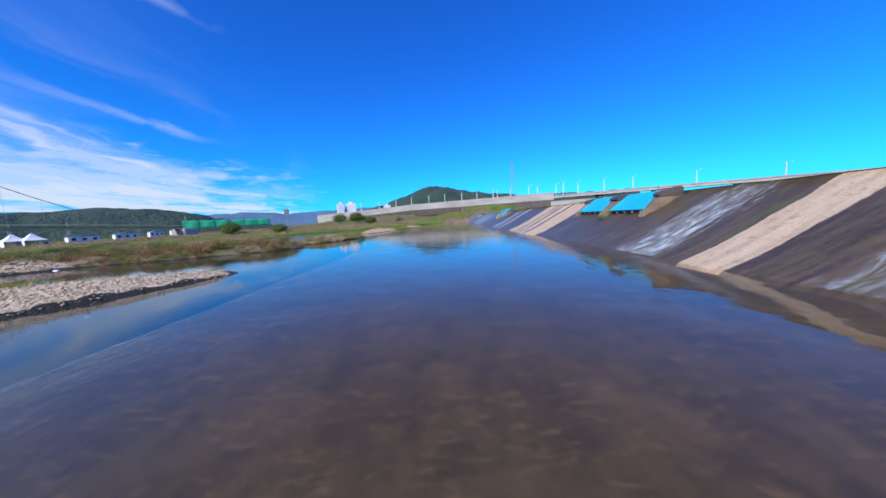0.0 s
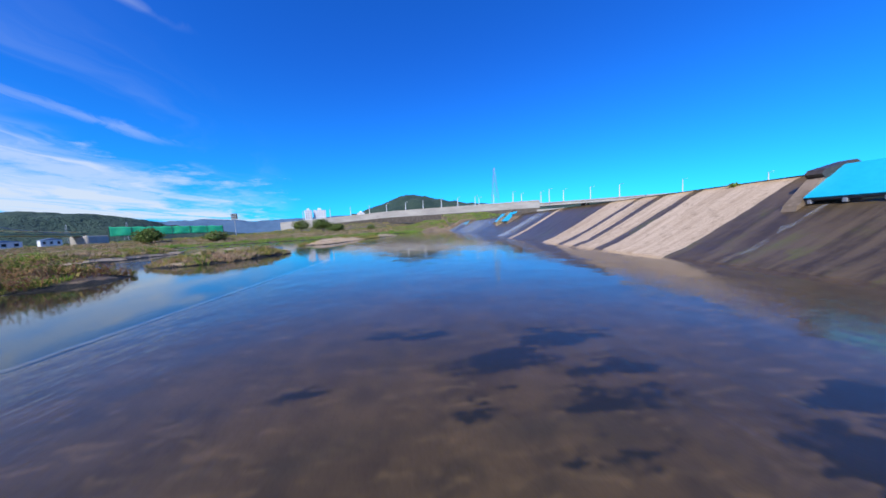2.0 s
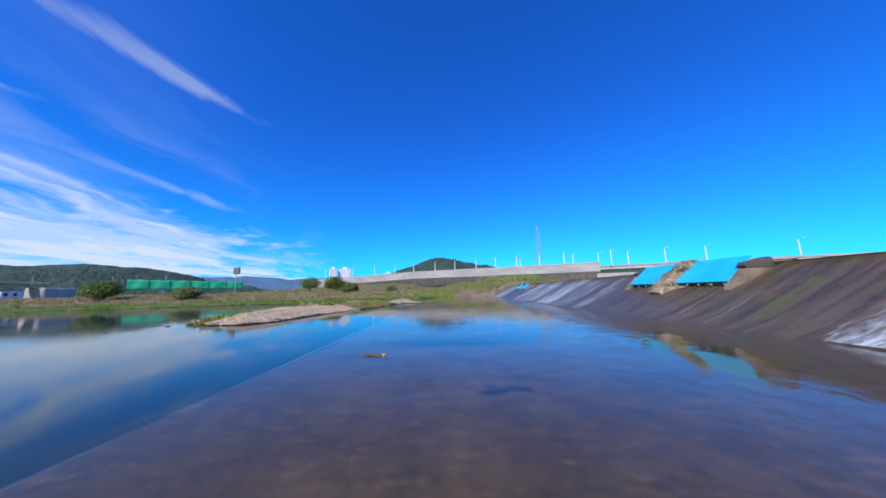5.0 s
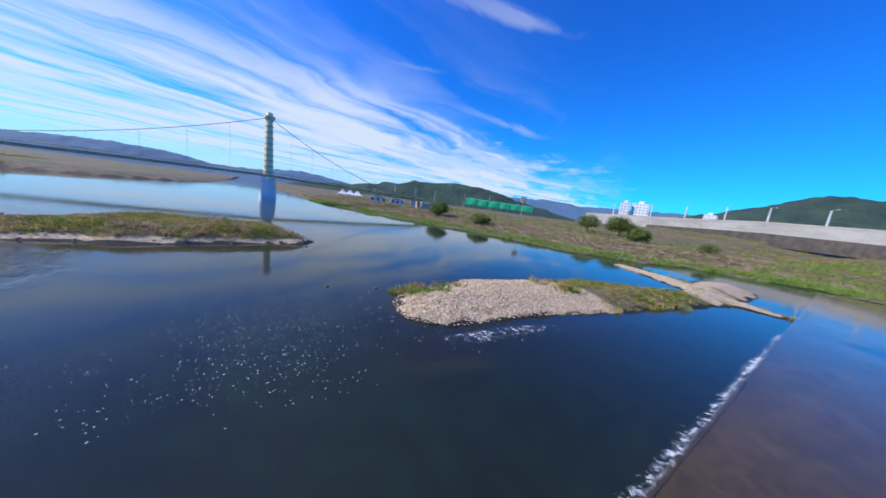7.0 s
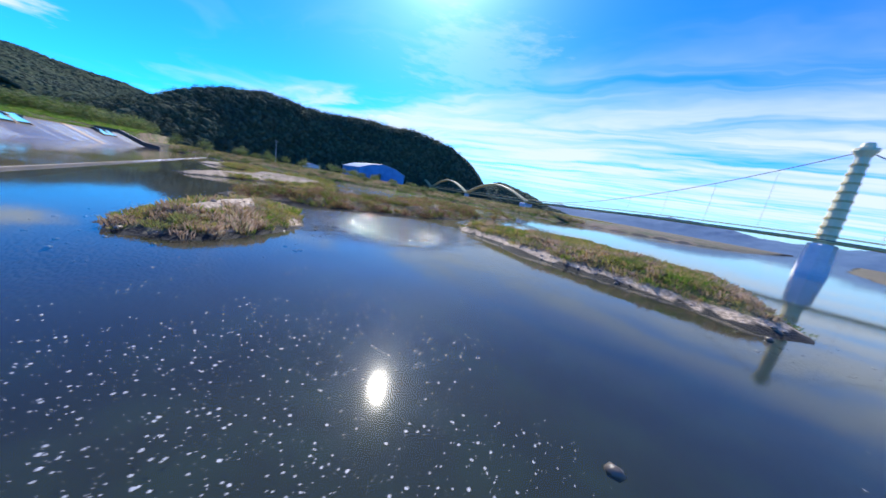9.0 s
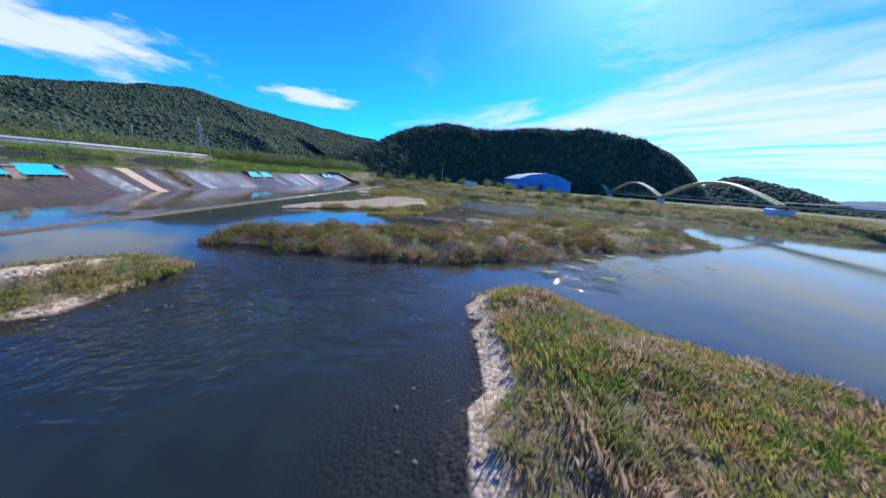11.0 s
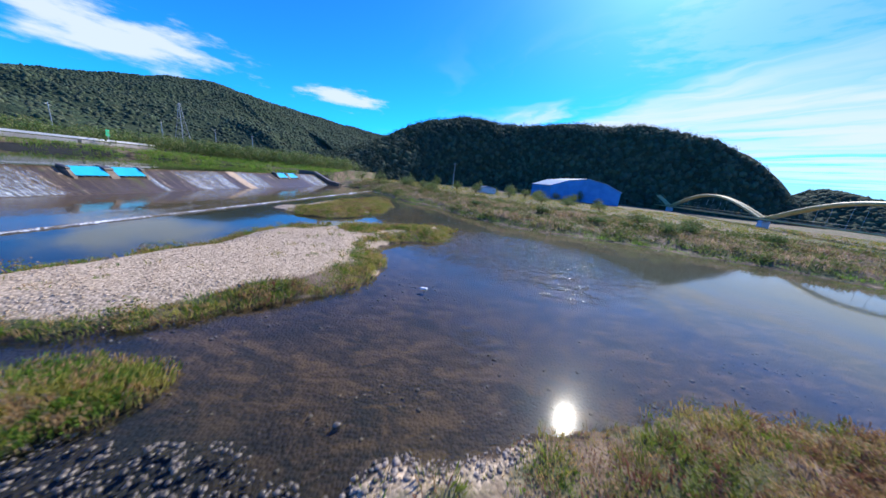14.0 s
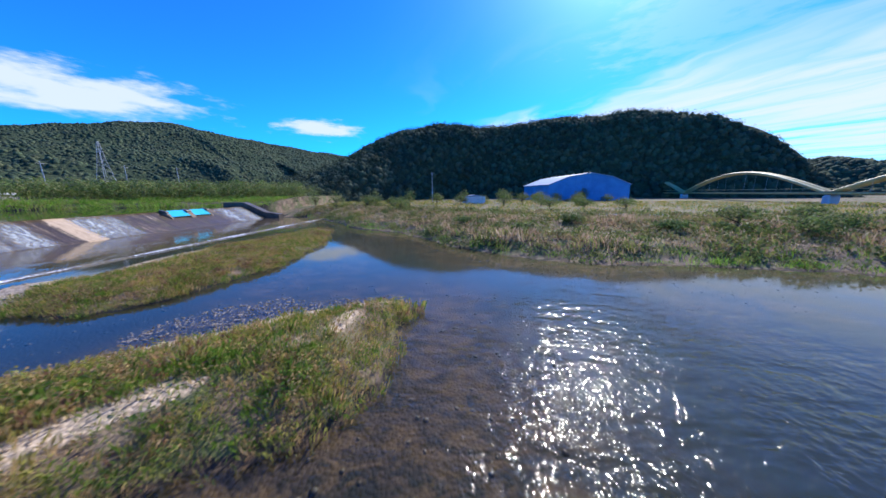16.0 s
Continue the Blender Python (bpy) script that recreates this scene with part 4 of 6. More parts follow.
# falling white water: one ragged sheet for each wet stretch
for i, (a, b) in enumerate(FLOWS):
    yy = np.linspace(a, b, max(6, int((b - a) / 0.3)))
    prof = PROFILE[1:10]
    X, Y = np.meshgrid([p[0] for p in prof], yy)
    Z = np.tile([p[1] for p in prof], (len(yy), 1)) + 0.035 + 0.02 * fbm(X, Y, 0.9, 50)
    e = np.minimum(Y - a, b - Y)
    thick = np.clip(0.12 + 0.55 * step(0, min(2.0, (b - a) / 3), e) + 0.25 * fbm(X * 0.3, Y, 2.5, 60) - 0.2 * step(14.5, 16.2, X), 0, 1)
    tagged(new("water_fall", grid_mesh("water_fall", X, Y, Z, FALL, [("thick", thick)])), "thin white water running down the weir slope", "water", kind="structure")
for y, w in ((28.0, 0.55), (71.8, 0.45), (66.0, 0.5), (63.6, 0.5), (-21.5, 0.8), (-19.2, 0.3)):
    yy = np.linspace(y - w, y + w, 7)
    prof = PROFILE[1:6]
    X, Y = np.meshgrid([p[0] for p in prof], yy)
    Z = np.tile([p[1] for p in prof], (7, 1)) + 0.035
    tagged(new("water_fall", grid_mesh("water_fall", X, Y, Z, FALL, [("thick", np.clip(0.52 - np.abs(Y - y) / w * 0.6, 0, 1))])), "narrow trickle of white water below a gate", "water", kind="structure")
# foam along the apron's edge and the wash by the gravel island
for y0, y1, most in ((56.5, 99.0, 1.0), (WEIR_S + 2, 15.0, 1.0)):
    yy = np.linspace(y0, y1, int((y1 - y0) * 6))
    X, Y = np.meshgrid(np.linspace(LIP - 0.50, LIP + 0.08, 9), yy)
    foamy = most * step(y0, y0 + 5, Y) * (1 - step(y1 - 6, y1, Y)) * (0.75 + 0.35 * fbm(X * 0, Y, 6, 72))
    thick = np.clip(foamy * (1.0 - np.abs(X - LIP + 0.12) * 1.9) + 0.25 * foamy * fbm(X, Y, 2.4, 70), 0, 1)
    Z = np.interp(X, [LIP - 0.6, LIP - 0.2, LIP, LIP + 0.2], [-0.155, -0.13, 0.0, 0.012]) + 0.015 * fbm(X, Y, 0.5, 71)
    tagged(new("water_lip", grid_mesh("water_lip", X, Y, Z, WASH, [("thick", thick)])), "line of white foam where the apron drops off", "water", kind="structure")
# ---------------------------------------------------------------- hills
def ridge(name, label, mat, pts, width, seed, rough=5.0, n=(200, 60), lift=0.0, front=1.0, spurs=0.0):
    """A wooded ridge along pts (x, y, height), falling off to both sides; front: the near side's share of the width; spurs: height of side ribs."""
    p = np.array(pts, float)
    d = np.r_[0, np.cumsum(np.hypot(np.diff(p[:, 0]), np.diff(p[:, 1])))]
    s = np.linspace(0, d[-1], n[0])
    cx, cy, cz = (np.interp(s, d, p[:, i]) for i in range(3))
    ker = np.ones(9) / 9
    pad = lambda a: np.convolve(np.r_[[a[0]] * 4, a, [a[-1]] * 4], ker, "valid")
    cx, cy, cz = pad(cx), pad(cy), pad(cz)
    tx, ty = np.gradient(cx), np.gradient(cy)
    ln = np.hypot(tx, ty)
    nx, ny = -ty / ln, tx / ln
    w = np.linspace(-1, 1, n[1])[:, None]
    reach = w * width * np.where(w < 0, front, 1.0)
    X, Y = cx + nx * reach, cy + ny * reach
    prof = np.clip(np.cos(w * math.pi / 2), 0, 1) ** 1.15
    Z = (cz + lift) * prof * (1 + 0.22 * fbm(X, Y, width * 0.7, seed) * (1 - prof * 0.8)) + rough * fbm(X, Y, max(rough * 3, 34.0), seed + 3, 3) * prof ** 0.5
    rib = 1 - 2 * np.abs(value_noise(s[None] + 0.35 * w * width, w * width * 0.35, 95.0, seed + 8)) + 0.5 * fbm(X, Y, 60, seed + 9, 3)
    Z = Z + spurs * rib * 3.2 * prof * (1 - prof)
    ob = new(name, grid_mesh(name, X, Y, Z - 2, mat))
    return tagged(ob, label, "hill", kind="structure"), X, Y, Z - 2


def wood_on(name, label, X, Y, Z, count, size, seed, protos, keep, mat):
    """Trees over a hill's mesh."""
    r = np.random.RandomState(seed)
    i, j = r.uniform(0, X.shape[0] - 1.001, count), r.uniform(0, X.shape[1] - 1.001, count)
    a, b = i.astype(int), j.astype(int)
    u, v = i - a, j - b
    f = lambda A: (A[a, b] * (1 - u) + A[a + 1, b] * u) * (1 - v) + (A[a, b + 1] * (1 - u) + A[a + 1, b + 1] * u) * v
    pos = np.stack([f(X), f(Y), f(Z)], 1)
    ok = keep(pos) & (pos[:, 2] > 1.5)
    pos = pos[ok]
    ob = stuff(name, label, "woods", mat, protos, pos - np.array([0, 0, 0.36 * size]), size * r.uniform(0.7, 1.3, len(pos)), seed)
    ob.data.polygons.foreach_set("use_smooth", [True] * len(ob.data.polygons))
    return ob


def polar(cx, cy, cz, rows):
    """Points from bearings (left of north), elevations and distances seen from one place."""
    return [(cx - math.sin(radians(b)) * d, cy + math.cos(radians(b)) * d, cz + d * math.tan(radians(e))) for b, e, d in rows]


CROWNS = [proto_clump(100 + i, 1) for i in range(4)] + [proto_leaves(110 + i, 44, 0.5, 0.55, 0.085, 0.0, 0.7) for i in range(4)]
SMALL_CROWNS = [proto_clump(120 + i, 1) for i in range(8)]

_, X, Y, Z = ridge("hill", "steep wooded hill in its own shade behind the far bank", FOREST,
                   polar(-44, 12, 1.0, [(212, 0.5, 190), (204, 3.8, 205), (198, 6.6, 215), (191, 10.0, 228), (182.5, 11.9, 240), (172, 11.6, 246), (163, 11.7, 250), (156, 11.6, 252), (152.4, 12.0, 254), (148, 11.5, 258), (143, 10.2, 262), (139, 8.3, 268), (135.5, 5.2, 280), (132.5, 1.0, 290)]), 72, 2, 2.5, (330, 110), 4.5, 0.60, 5.0)
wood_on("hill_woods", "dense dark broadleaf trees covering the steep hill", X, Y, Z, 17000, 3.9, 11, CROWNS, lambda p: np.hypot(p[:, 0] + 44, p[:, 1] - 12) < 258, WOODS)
_, X, Y, Z = ridge("hill", "small wooded spur beyond the arches of the bridge", FOREST, polar(-44, 12, 5.0, [(137, 1.0, 420), (132, 4.0, 430), (128.8, 3.6, 440), (124, 1.6, 460), (120, 0.2, 480)]), 90, 4, 4.0, (90, 40))
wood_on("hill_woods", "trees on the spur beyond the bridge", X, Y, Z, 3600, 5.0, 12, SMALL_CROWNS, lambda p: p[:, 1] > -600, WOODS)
_, X, Y, Z = ridge("hill", "long green wooded mountain side beyond the pool", FOREST, polar(-44, 12, -9.0, [(275, 5.0, 620), (255, 5.4, 640), (241, 6.7, 660), (232, 8.6, 680), (225.6, 9.7, 700), (219, 8.8, 720), (210, 7.8, 750), (198, 6.2, 800), (186, 4.0, 860)]), 430, 5, 3.0, (300, 190), 9.0, 1.0, 13.0)
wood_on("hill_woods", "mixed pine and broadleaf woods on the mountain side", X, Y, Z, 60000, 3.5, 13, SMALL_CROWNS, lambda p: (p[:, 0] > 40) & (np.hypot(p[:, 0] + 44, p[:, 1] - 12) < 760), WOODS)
ridge("hill", "wooded hills behind the north bank", FAR_HILL, polar(-4, 56, 4.0, [(84, 0.4, 900), (73.5, 1.6, 880), (66, 2.9, 860), (62, 3.8, 850), (58, 3.9, 850), (54.3, 4.5, 850), (49, 4.3, 850), (44, 3.0, 860), (38, 1.6, 880), (33, 0.5, 900)]), 170, 7, 7.0, (220, 40))
ridge("hill", "distant conical wooded hill behind the road", FAR_HILL, polar(-4, 56, 4.0, [(17, 2.2, 1200), (11.5, 4.1, 1200), (7, 5.4, 1200), (2.7, 6.9, 1200), (357, 5.9, 1200), (349.8, 4.5, 1200), (340, 3.4, 1220), (325, 3.0, 1250)]), 330, 9, 8.0, (160, 40))
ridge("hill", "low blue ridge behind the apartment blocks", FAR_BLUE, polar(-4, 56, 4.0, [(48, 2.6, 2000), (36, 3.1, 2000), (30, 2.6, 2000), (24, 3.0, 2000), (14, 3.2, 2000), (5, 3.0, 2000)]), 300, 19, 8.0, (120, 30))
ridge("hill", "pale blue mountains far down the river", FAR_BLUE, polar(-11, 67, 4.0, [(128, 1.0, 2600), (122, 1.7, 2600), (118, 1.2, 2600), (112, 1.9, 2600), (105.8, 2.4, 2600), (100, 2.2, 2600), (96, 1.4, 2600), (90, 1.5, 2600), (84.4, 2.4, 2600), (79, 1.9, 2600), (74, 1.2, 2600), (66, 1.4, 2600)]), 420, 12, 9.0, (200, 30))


# ---------------------------------------------------------------- bridge
def span(s):
    return Vector((-131 - 0.137 * s, 66 - 0.99 * s, 0))


def bar(name, points, r, mat, parent, label="", sides=8):
    bm = bmesh.new()
    tube(bm, points, r, sides)
    return part(name, bm, mat, parent, label)


bridge = thing("bridge", "slender cable bridge with a tall pale tower and yellow steel arches", "bridge", kind="structure")
DECK = [(-62, 5.6), (-30, 7.0), (0, 7.9), (40, 7.5), (98.8, 6.0), (160, 5.8), (225, 5.8), (290, 5.6)]
deck_z = lambda s: float(np.interp(s, [a for a, b in DECK], [b for a, b in DECK]))
V = Vector
side = V((0.99, -0.137, 0))
for off, name in ((-1.3, "girder"), (1.3, "girder")):
    bar(name, [span(s) + side * off + V((0, 0, deck_z(s))) for s in range(-62, 291, 8)], 0.32, STEEL_YELLOW, bridge, "yellow brown steel girder")
bm = bmesh.new()
for s in range(-62, 290, 4):
    a, b = span(s) + V((0, 0, deck_z(s) + 0.25)), span(s + 4) + V((0, 0, deck_z(s + 4) + 0.25))
    q = [bm.verts.new(p + side * o + V((0, 0, h))) for p in (a, b) for o, h in ((-1.5, 0), (1.5, 0), (1.5, 0.18), (-1.5, 0.18))]
    for f in ((0, 1, 5, 4), (1, 2, 6, 5), (2, 3, 7, 6), (3, 0, 4, 7)):
        bm.faces.new([q[i] for i in f])
part("deck", bm, BARK, bridge, "rust brown deck")
for o in (-1.5, 1.5):
    bar("railing", [span(s) + side * o + V((0, 0, deck_z(s) + 1.3)) for s in range(-62, 291, 8)], 0.07, STEEL_YELLOW, bridge, "", 5)
tw = part("tower", tube(bmesh.new(), [(-131, 66, 7), (-131, 66, 12), (-131, 66, 20), (-131, 66, 27)], [1.55, 1.45, 1.25, 1.05], 12), TOWER, bridge, "tall tapering pale tower")
for i in range(9):
    bar("ring", [(-131, 66, 9 + 2 * i), (-131, 66, 9.5 + 2 * i)], 1.68 - 0.05 * i, STEEL_YELLOW, tw, "yellow ring", 12)
for z0, z1, r0, r1 in ((27, 28.2, 1.1, 1.75), (28.2, 28.8, 1.8, 1.8), (28.8, 30.0, 1.2, 0.9)):
    bar("crown", [(-131, 66, z0), (-131, 66, z1)], [r0, r1], TOWER, tw, "", 12)
bm = bmesh.new()
tube(bm, [(-131, 66, -1.5), (-131, 66, 0.4), (-131, 66, 6.9), (-131, 66, 7.2)], [2.9, 2.7, 2.3, 2.1], 8)
part("foot", bm, WHITE_PAINT, bridge, "white painted tower foot standing in the river")
for end in (-58, 92):
    pts = []
    for i in range(17):
        t = i / 16
        p = span(end * t)
        pts.append(p + V((0, 0, 28.4 * (1 - t) ** 1.7 + (deck_z(end) + 1.0) * (1 - (1 - t) ** 1.7))))
    bar("cable", pts, 0.11, STEEL, bridge, "grey main cable", 6)
    for i in range(2, 16, 2):
        p = pts[i]
        s = end * i / 16
        bar("hanger", [p, span(s) + V((0, 0, deck_z(s) + 0.3))], 0.03, STEEL, bridge, "", 4)
for a, b in ((98.8, 160.0), (162.0, 224.0), (226.0, 286.0)):
    for o in (-0.9, 0.9):
        bar("arch", [span(a + (b - a) * i / 28) + side * o * (1 - 0.25 * math.sin(math.pi * i / 28)) + V((0, 0, deck_z(a) + 0.2 + 7.4 * math.sin(math.pi * i / 28))) for i in range(29)], 0.5, STEEL_YELLOW, bridge, "yellow painted tubular arch", 10)
    for i in range(4, 25, 4):
        s = a + (b - a) * i / 28
        for o in (-1.6, 1.6):
            bar("hanger", [span(s) + side * o + V((0, 0, deck_z(s))), span(s) + side * o + V((0, 0, deck_z(a) + 0.2 + 7.4 * math.sin(math.pi * i / 28)))], 0.04, STEEL, bridge, "", 4)
for s, w in ((98.8, 3.4), (161, 1.7), (225, 1.7), (288, 1.7)):
    c = span(s)
    bm = bmesh.new()
    box(bm, c.x - w, c.x + w, c.y - w * 0.55, c.y + w * 0.55, -2.0, 5.3, 0.4)
    part("pier", bm, BLUE_PIER, bridge, "pale blue painted concrete pier")
bm = bmesh.new()
c = span(-62)
box(bm, c.x - 3, c.x + 3, c.y - 2, c.y + 5, 0, 5.5, 0.3)
part("abutment", bm, CONCRETE, bridge)

# ---------------------------------------------------------------- north side
def height(x, y):
    return float(land(np.array([x], float), np.array([y], float))[0][0])


# raised road: retaining wall, coping and a viaduct where the ground drops
road = thing("road_wall", "long pale weathered concrete wall of the raised road", "wall", kind="structure")
LINE = [(-135, 292), (-81, 268), (-30, 250), (30, 222), (77, 199), (120, 178)]


def wall_run(name, pts, z0, z1, thick, mat, parent, label=""):
    bm = bmesh.new()
    for i in range(len(pts) - 1):
        a, b = V((*pts[i], 0)), V((*pts[i + 1], 0))
        d = (b - a).normalized()
        s = V((-d.y, d.x, 0)) * thick / 2
        q = [bm.verts.new(p + o + V((0, 0, z))) for p in (a, b) for o in (-s, s) for z in ((z0, z1) if not callable(z1) else (z0(p.x), z1(p.x)))]
        for f in ((0, 4, 5, 1), (2, 3, 7, 6), (1, 5, 7, 3), (0, 2, 6, 4), (0, 1, 3, 2), (4, 6, 7, 5)):
            bm.faces.new([q[j] for j in f])
    bmesh.ops.recalc_face_normals(bm, faces=bm.faces)
    return part(name, bm, mat, parent, label)


wall_top = lambda x: float(np.interp(x, [-135, -81, -20, 42, 120], [13.4, 14.2, 16.4, 15.4, 15.2]))
wall_run("panel", LINE[:5], lambda x: 6.0, wall_top, 0.8, PLASTER, road)
# Dark run added at the wall's foot to paint the shadow below it.
wall_run("plinth", LINE[1:5], lambda x: 6.0, lambda x: wall_top(x) - 4.6, 1.5, CONCRETE_DARK, road, "dark band painting the shadow gap under the wall")
wall_run("coping", LINE[:5], wall_top, lambda x: wall_top(x) + 0.45, 1.1, CONCRETE, road)
wall_run("panel", [(74, 197), (100, 184), (160, 158), (240, 130)], 6.5, 9.4, 0.7, PLASTER, road, "lower pale parapet wall")
viaduct = thing("viaduct", "concrete road viaduct on piers with a dark underside", "viaduct", kind="structure")
VIA = [(30, 236), (80, 216), (140, 188), (220, 160), (330, 130)]
wall_run("deck", VIA, 12.2, 13.6, 9.0, CONCRETE, viaduct)
wall_run("parapet", VIA, 13.6, 14.5, 9.4, PLASTER, viaduct)
for x, y in ((80, 216), (110, 202), (140, 188), (180, 174), (220, 160), (270, 146)):
    bm = bmesh.new()
    box(bm, x - 1.2, x + 1.2, y - 3, y + 3, 3.0, 12.3, 0.2)
    part("pier", bm, PIER_TAN, viaduct)


def lamp(x, y, z, h, turn):
    o = thing("street_lamp", "grey steel street lamp beside the raised road", "lamp", group="street lamps", at=(x, y, z), turn=turn)
    bar("pole", [(0, 0, 0), (0, 0, h * 0.6), (0, 0, h)], [0.34, 0.28, 0.2], STEEL_PALE, o)
    bar("arm", [(0, 0, h - 0.1), (0.7, 0, h + 0.25), (1.7, 0, h + 0.35)], 0.06, STEEL, o, "", 5)
    bm = bmesh.new()
    box(bm, 1.4, 2.2, -0.16, 0.16, h + 0.24, h + 0.40, 0.03)
    part("lamp_head", bm, WHITE_PAINT, o)
    return o


first = lamp(-81, 268.5, 13.6, 9.0, -60)
for x, y in ((-45, 257), (-14, 245), (14, 232), (38, 221), (44, 236), (62, 208), (72, 219), (98, 208), (128, 193), (160, 181), (200, 168), (-110, 283), (-62, 262), (-30, 251), (0, 239), (26, 227), (50, 214), (84, 200), (84, 213), (112, 199)):
    copy_thing(first, pose(x, y, 13.6, 0, 0, -60 + (x * 7) % 40))


def lattice(name, label, x, y, z, h, w, mat, group="pylons"):
    """A four-legged lattice power tower with cross arms."""
    o = thing(name, label, "pylon", group=group, at=(x, y, z))
    half = lambda t: w / 2 * (1 - t) ** 1.2 + 0.25
    for sx in (-1, 1):
        for sy in (-1, 1):
            bar("leg", [(sx * half(t), sy * half(t), h * t) for t in (0, 0.35, 0.7, 1)], 0.09, mat, o, "", 4)
    n = 9
    for i in range(n):
        a, b = i / n, (i + 1) / n
        bm = bmesh.new()
        for sx, sy, ex, ey in ((-1, -1, 1, -1), (1, -1, 1, 1), (1, 1, -1, 1), (-1, 1, -1, -1)):
            tube(bm, [(sx * half(a), sy * half(a), h * a), (ex * half(b), ey * half(b), h * b)], 0.035, 4)
            tube(bm, [(ex * half(a), ey * half(a), h * a), (sx * half(b), sy * half(b), h * b)], 0.035, 4)
        part("bracing", bm, mat, o)
    for t in (0.68, 0.82, 0.95):
        bar("cross_arm", [(-w * 0.62 * (1.3 - t), 0, h * t), (0, 0, h * t + 0.5), (w * 0.62 * (1.3 - t), 0, h * t)], 0.08, mat, o, "", 4)
    return o


lattice("power_pylon", "tall grey lattice power pylon behind the road", 58, 240, 8, 38, 8, STEEL)
lattice("power_pylon", "grey lattice power pylon in front of the mountain side", 140, -152, 4, 30, 7, STEEL)
for i, (b, d) in enumerate(((70, 620), (66, 640), (62, 660), (58, 640), (52, 600), (47, 560))):
    x, y = at_b = (-4 - math.sin(radians(b)) * d, 56 + math.cos(radians(b)) * d)
    lattice("power_pylon", "far grey lattice power pylon", x, y, 2, 30, 6, STEEL)


def apartment(x, y, z, w, d, h, turn, floors, cols, label):
    o = thing("apartment_block", label, "building", group="apartment blocks", at=(x, y, z), turn=turn)
    bm = bmesh.new()
    box(bm, -w / 2, w / 2, -d / 2, d / 2, 0, h, 0.1)
    body = part("wall", bm, WHITE_PAINT, o)
    bm = bmesh.new()
    box(bm, -w * 0.15, w * 0.15, -d * 0.3, d * 0.3, h, h + 2.2, 0.1)
    part("roof", bm, WHITE_PAINT, o)
    me = None
    for i in range(floors):
        for j in range(cols):
            if me is None:
                bm = bmesh.new()
                box(bm, -0.5, 0.5, -0.06, 0.06, -0.5, 0.5)
                win = part("window", bm, GLASS_PALE, o)
                me = win.data
            else:
                win = new("window", me)
                win.parent = o
            win.matrix_basis = Matrix.Translation((-w / 2 + (j + 0.5) * w / cols, -d / 2 - 0.02, (i + 0.6) * h / floors)) @ Matrix.Diagonal((w / cols * 0.55, 1, h / floors * 0.5, 1))
    return o


x, y = -4 - math.sin(radians(23.6)) * 300, 56 + math.cos(radians(23.6)) * 300
apartment(x, y, height(x, y) - 0.3, 7.0, 9, 24.0, 25, 10, 3, "white apartment tower behind the raised road")
x, y = -4 - math.sin(radians(21.4)) * 303, 56 + math.cos(radians(21.4)) * 303
apartment(x, y, height(x, y) - 0.3, 12.5, 9, 23.5, 18, 10, 5, "broad white apartment block behind the raised road")
x, y = -4 - math.sin(radians(12.9)) * 380, 56 + math.cos(radians(12.9)) * 380
apartment(x, y, height(x, y) - 0.3, 9.5, 9, 22.0, 15, 9, 4, "small grey white apartment block near the hill")

# driving range net on poles
net = thing("golf_net", "long green driving range net between tall poles", "net", kind="structure")
A, B = V((-219, 228, 0)), V((-172, 270, 0))
X, T = np.meshgrid(np.linspace(0, 1, 60), np.linspace(0, 1, 8))
sag = 0.5 * np.sin(X * math.pi * 9) ** 2
top = 14.4 - 1.2 * X - sag * 0.8
Z = 7.6 + (top - 7.6) * T
ob = new("mesh", grid_mesh("mesh", A.x + (B.x - A.x) * X, A.y + (B.y - A.y) * X + 0.4 * np.sin(X * 40) * np.sin(T * 3), Z, NET_GREEN))
ob.modifiers.new("thick", "SOLIDIFY").thickness = 0.06
ob.parent = net
for i in range(7):
    p = A.lerp(B, i / 6)
    bar("pole", [(p.x, p.y, 2), (p.x, p.y, 15 - 1.2 * i / 6)], 0.12, STEEL_DARK, net, "", 6)

board = thing("floodlight_mast", "dark floodlight panel on a tall pole", "floodlight", at=(-94, 164, 2.5))
bar("pole", [(0, 0, 0), (0, 0, 9.5)], [0.2, 0.13], STEEL, board)
bm = bmesh.new()
box(bm, -1.4, 1.4, -0.25, 0.25, 8.6, 11.4, 0.06)
panel = part("panel", bm, STEEL_DARK, board)
for i in range(3):
    for j in range(3):
        bm = bmesh.new()
        bmesh.ops.create_cone(bm, cap_ends=True, segments=10, radius1=0.36, radius2=0.28, depth=0.2, matrix=pose(-0.9 + 0.9 * i, -0.33, 9.1 + 0.9 * j, 90))
        part("lamp", bm, STEEL, panel)


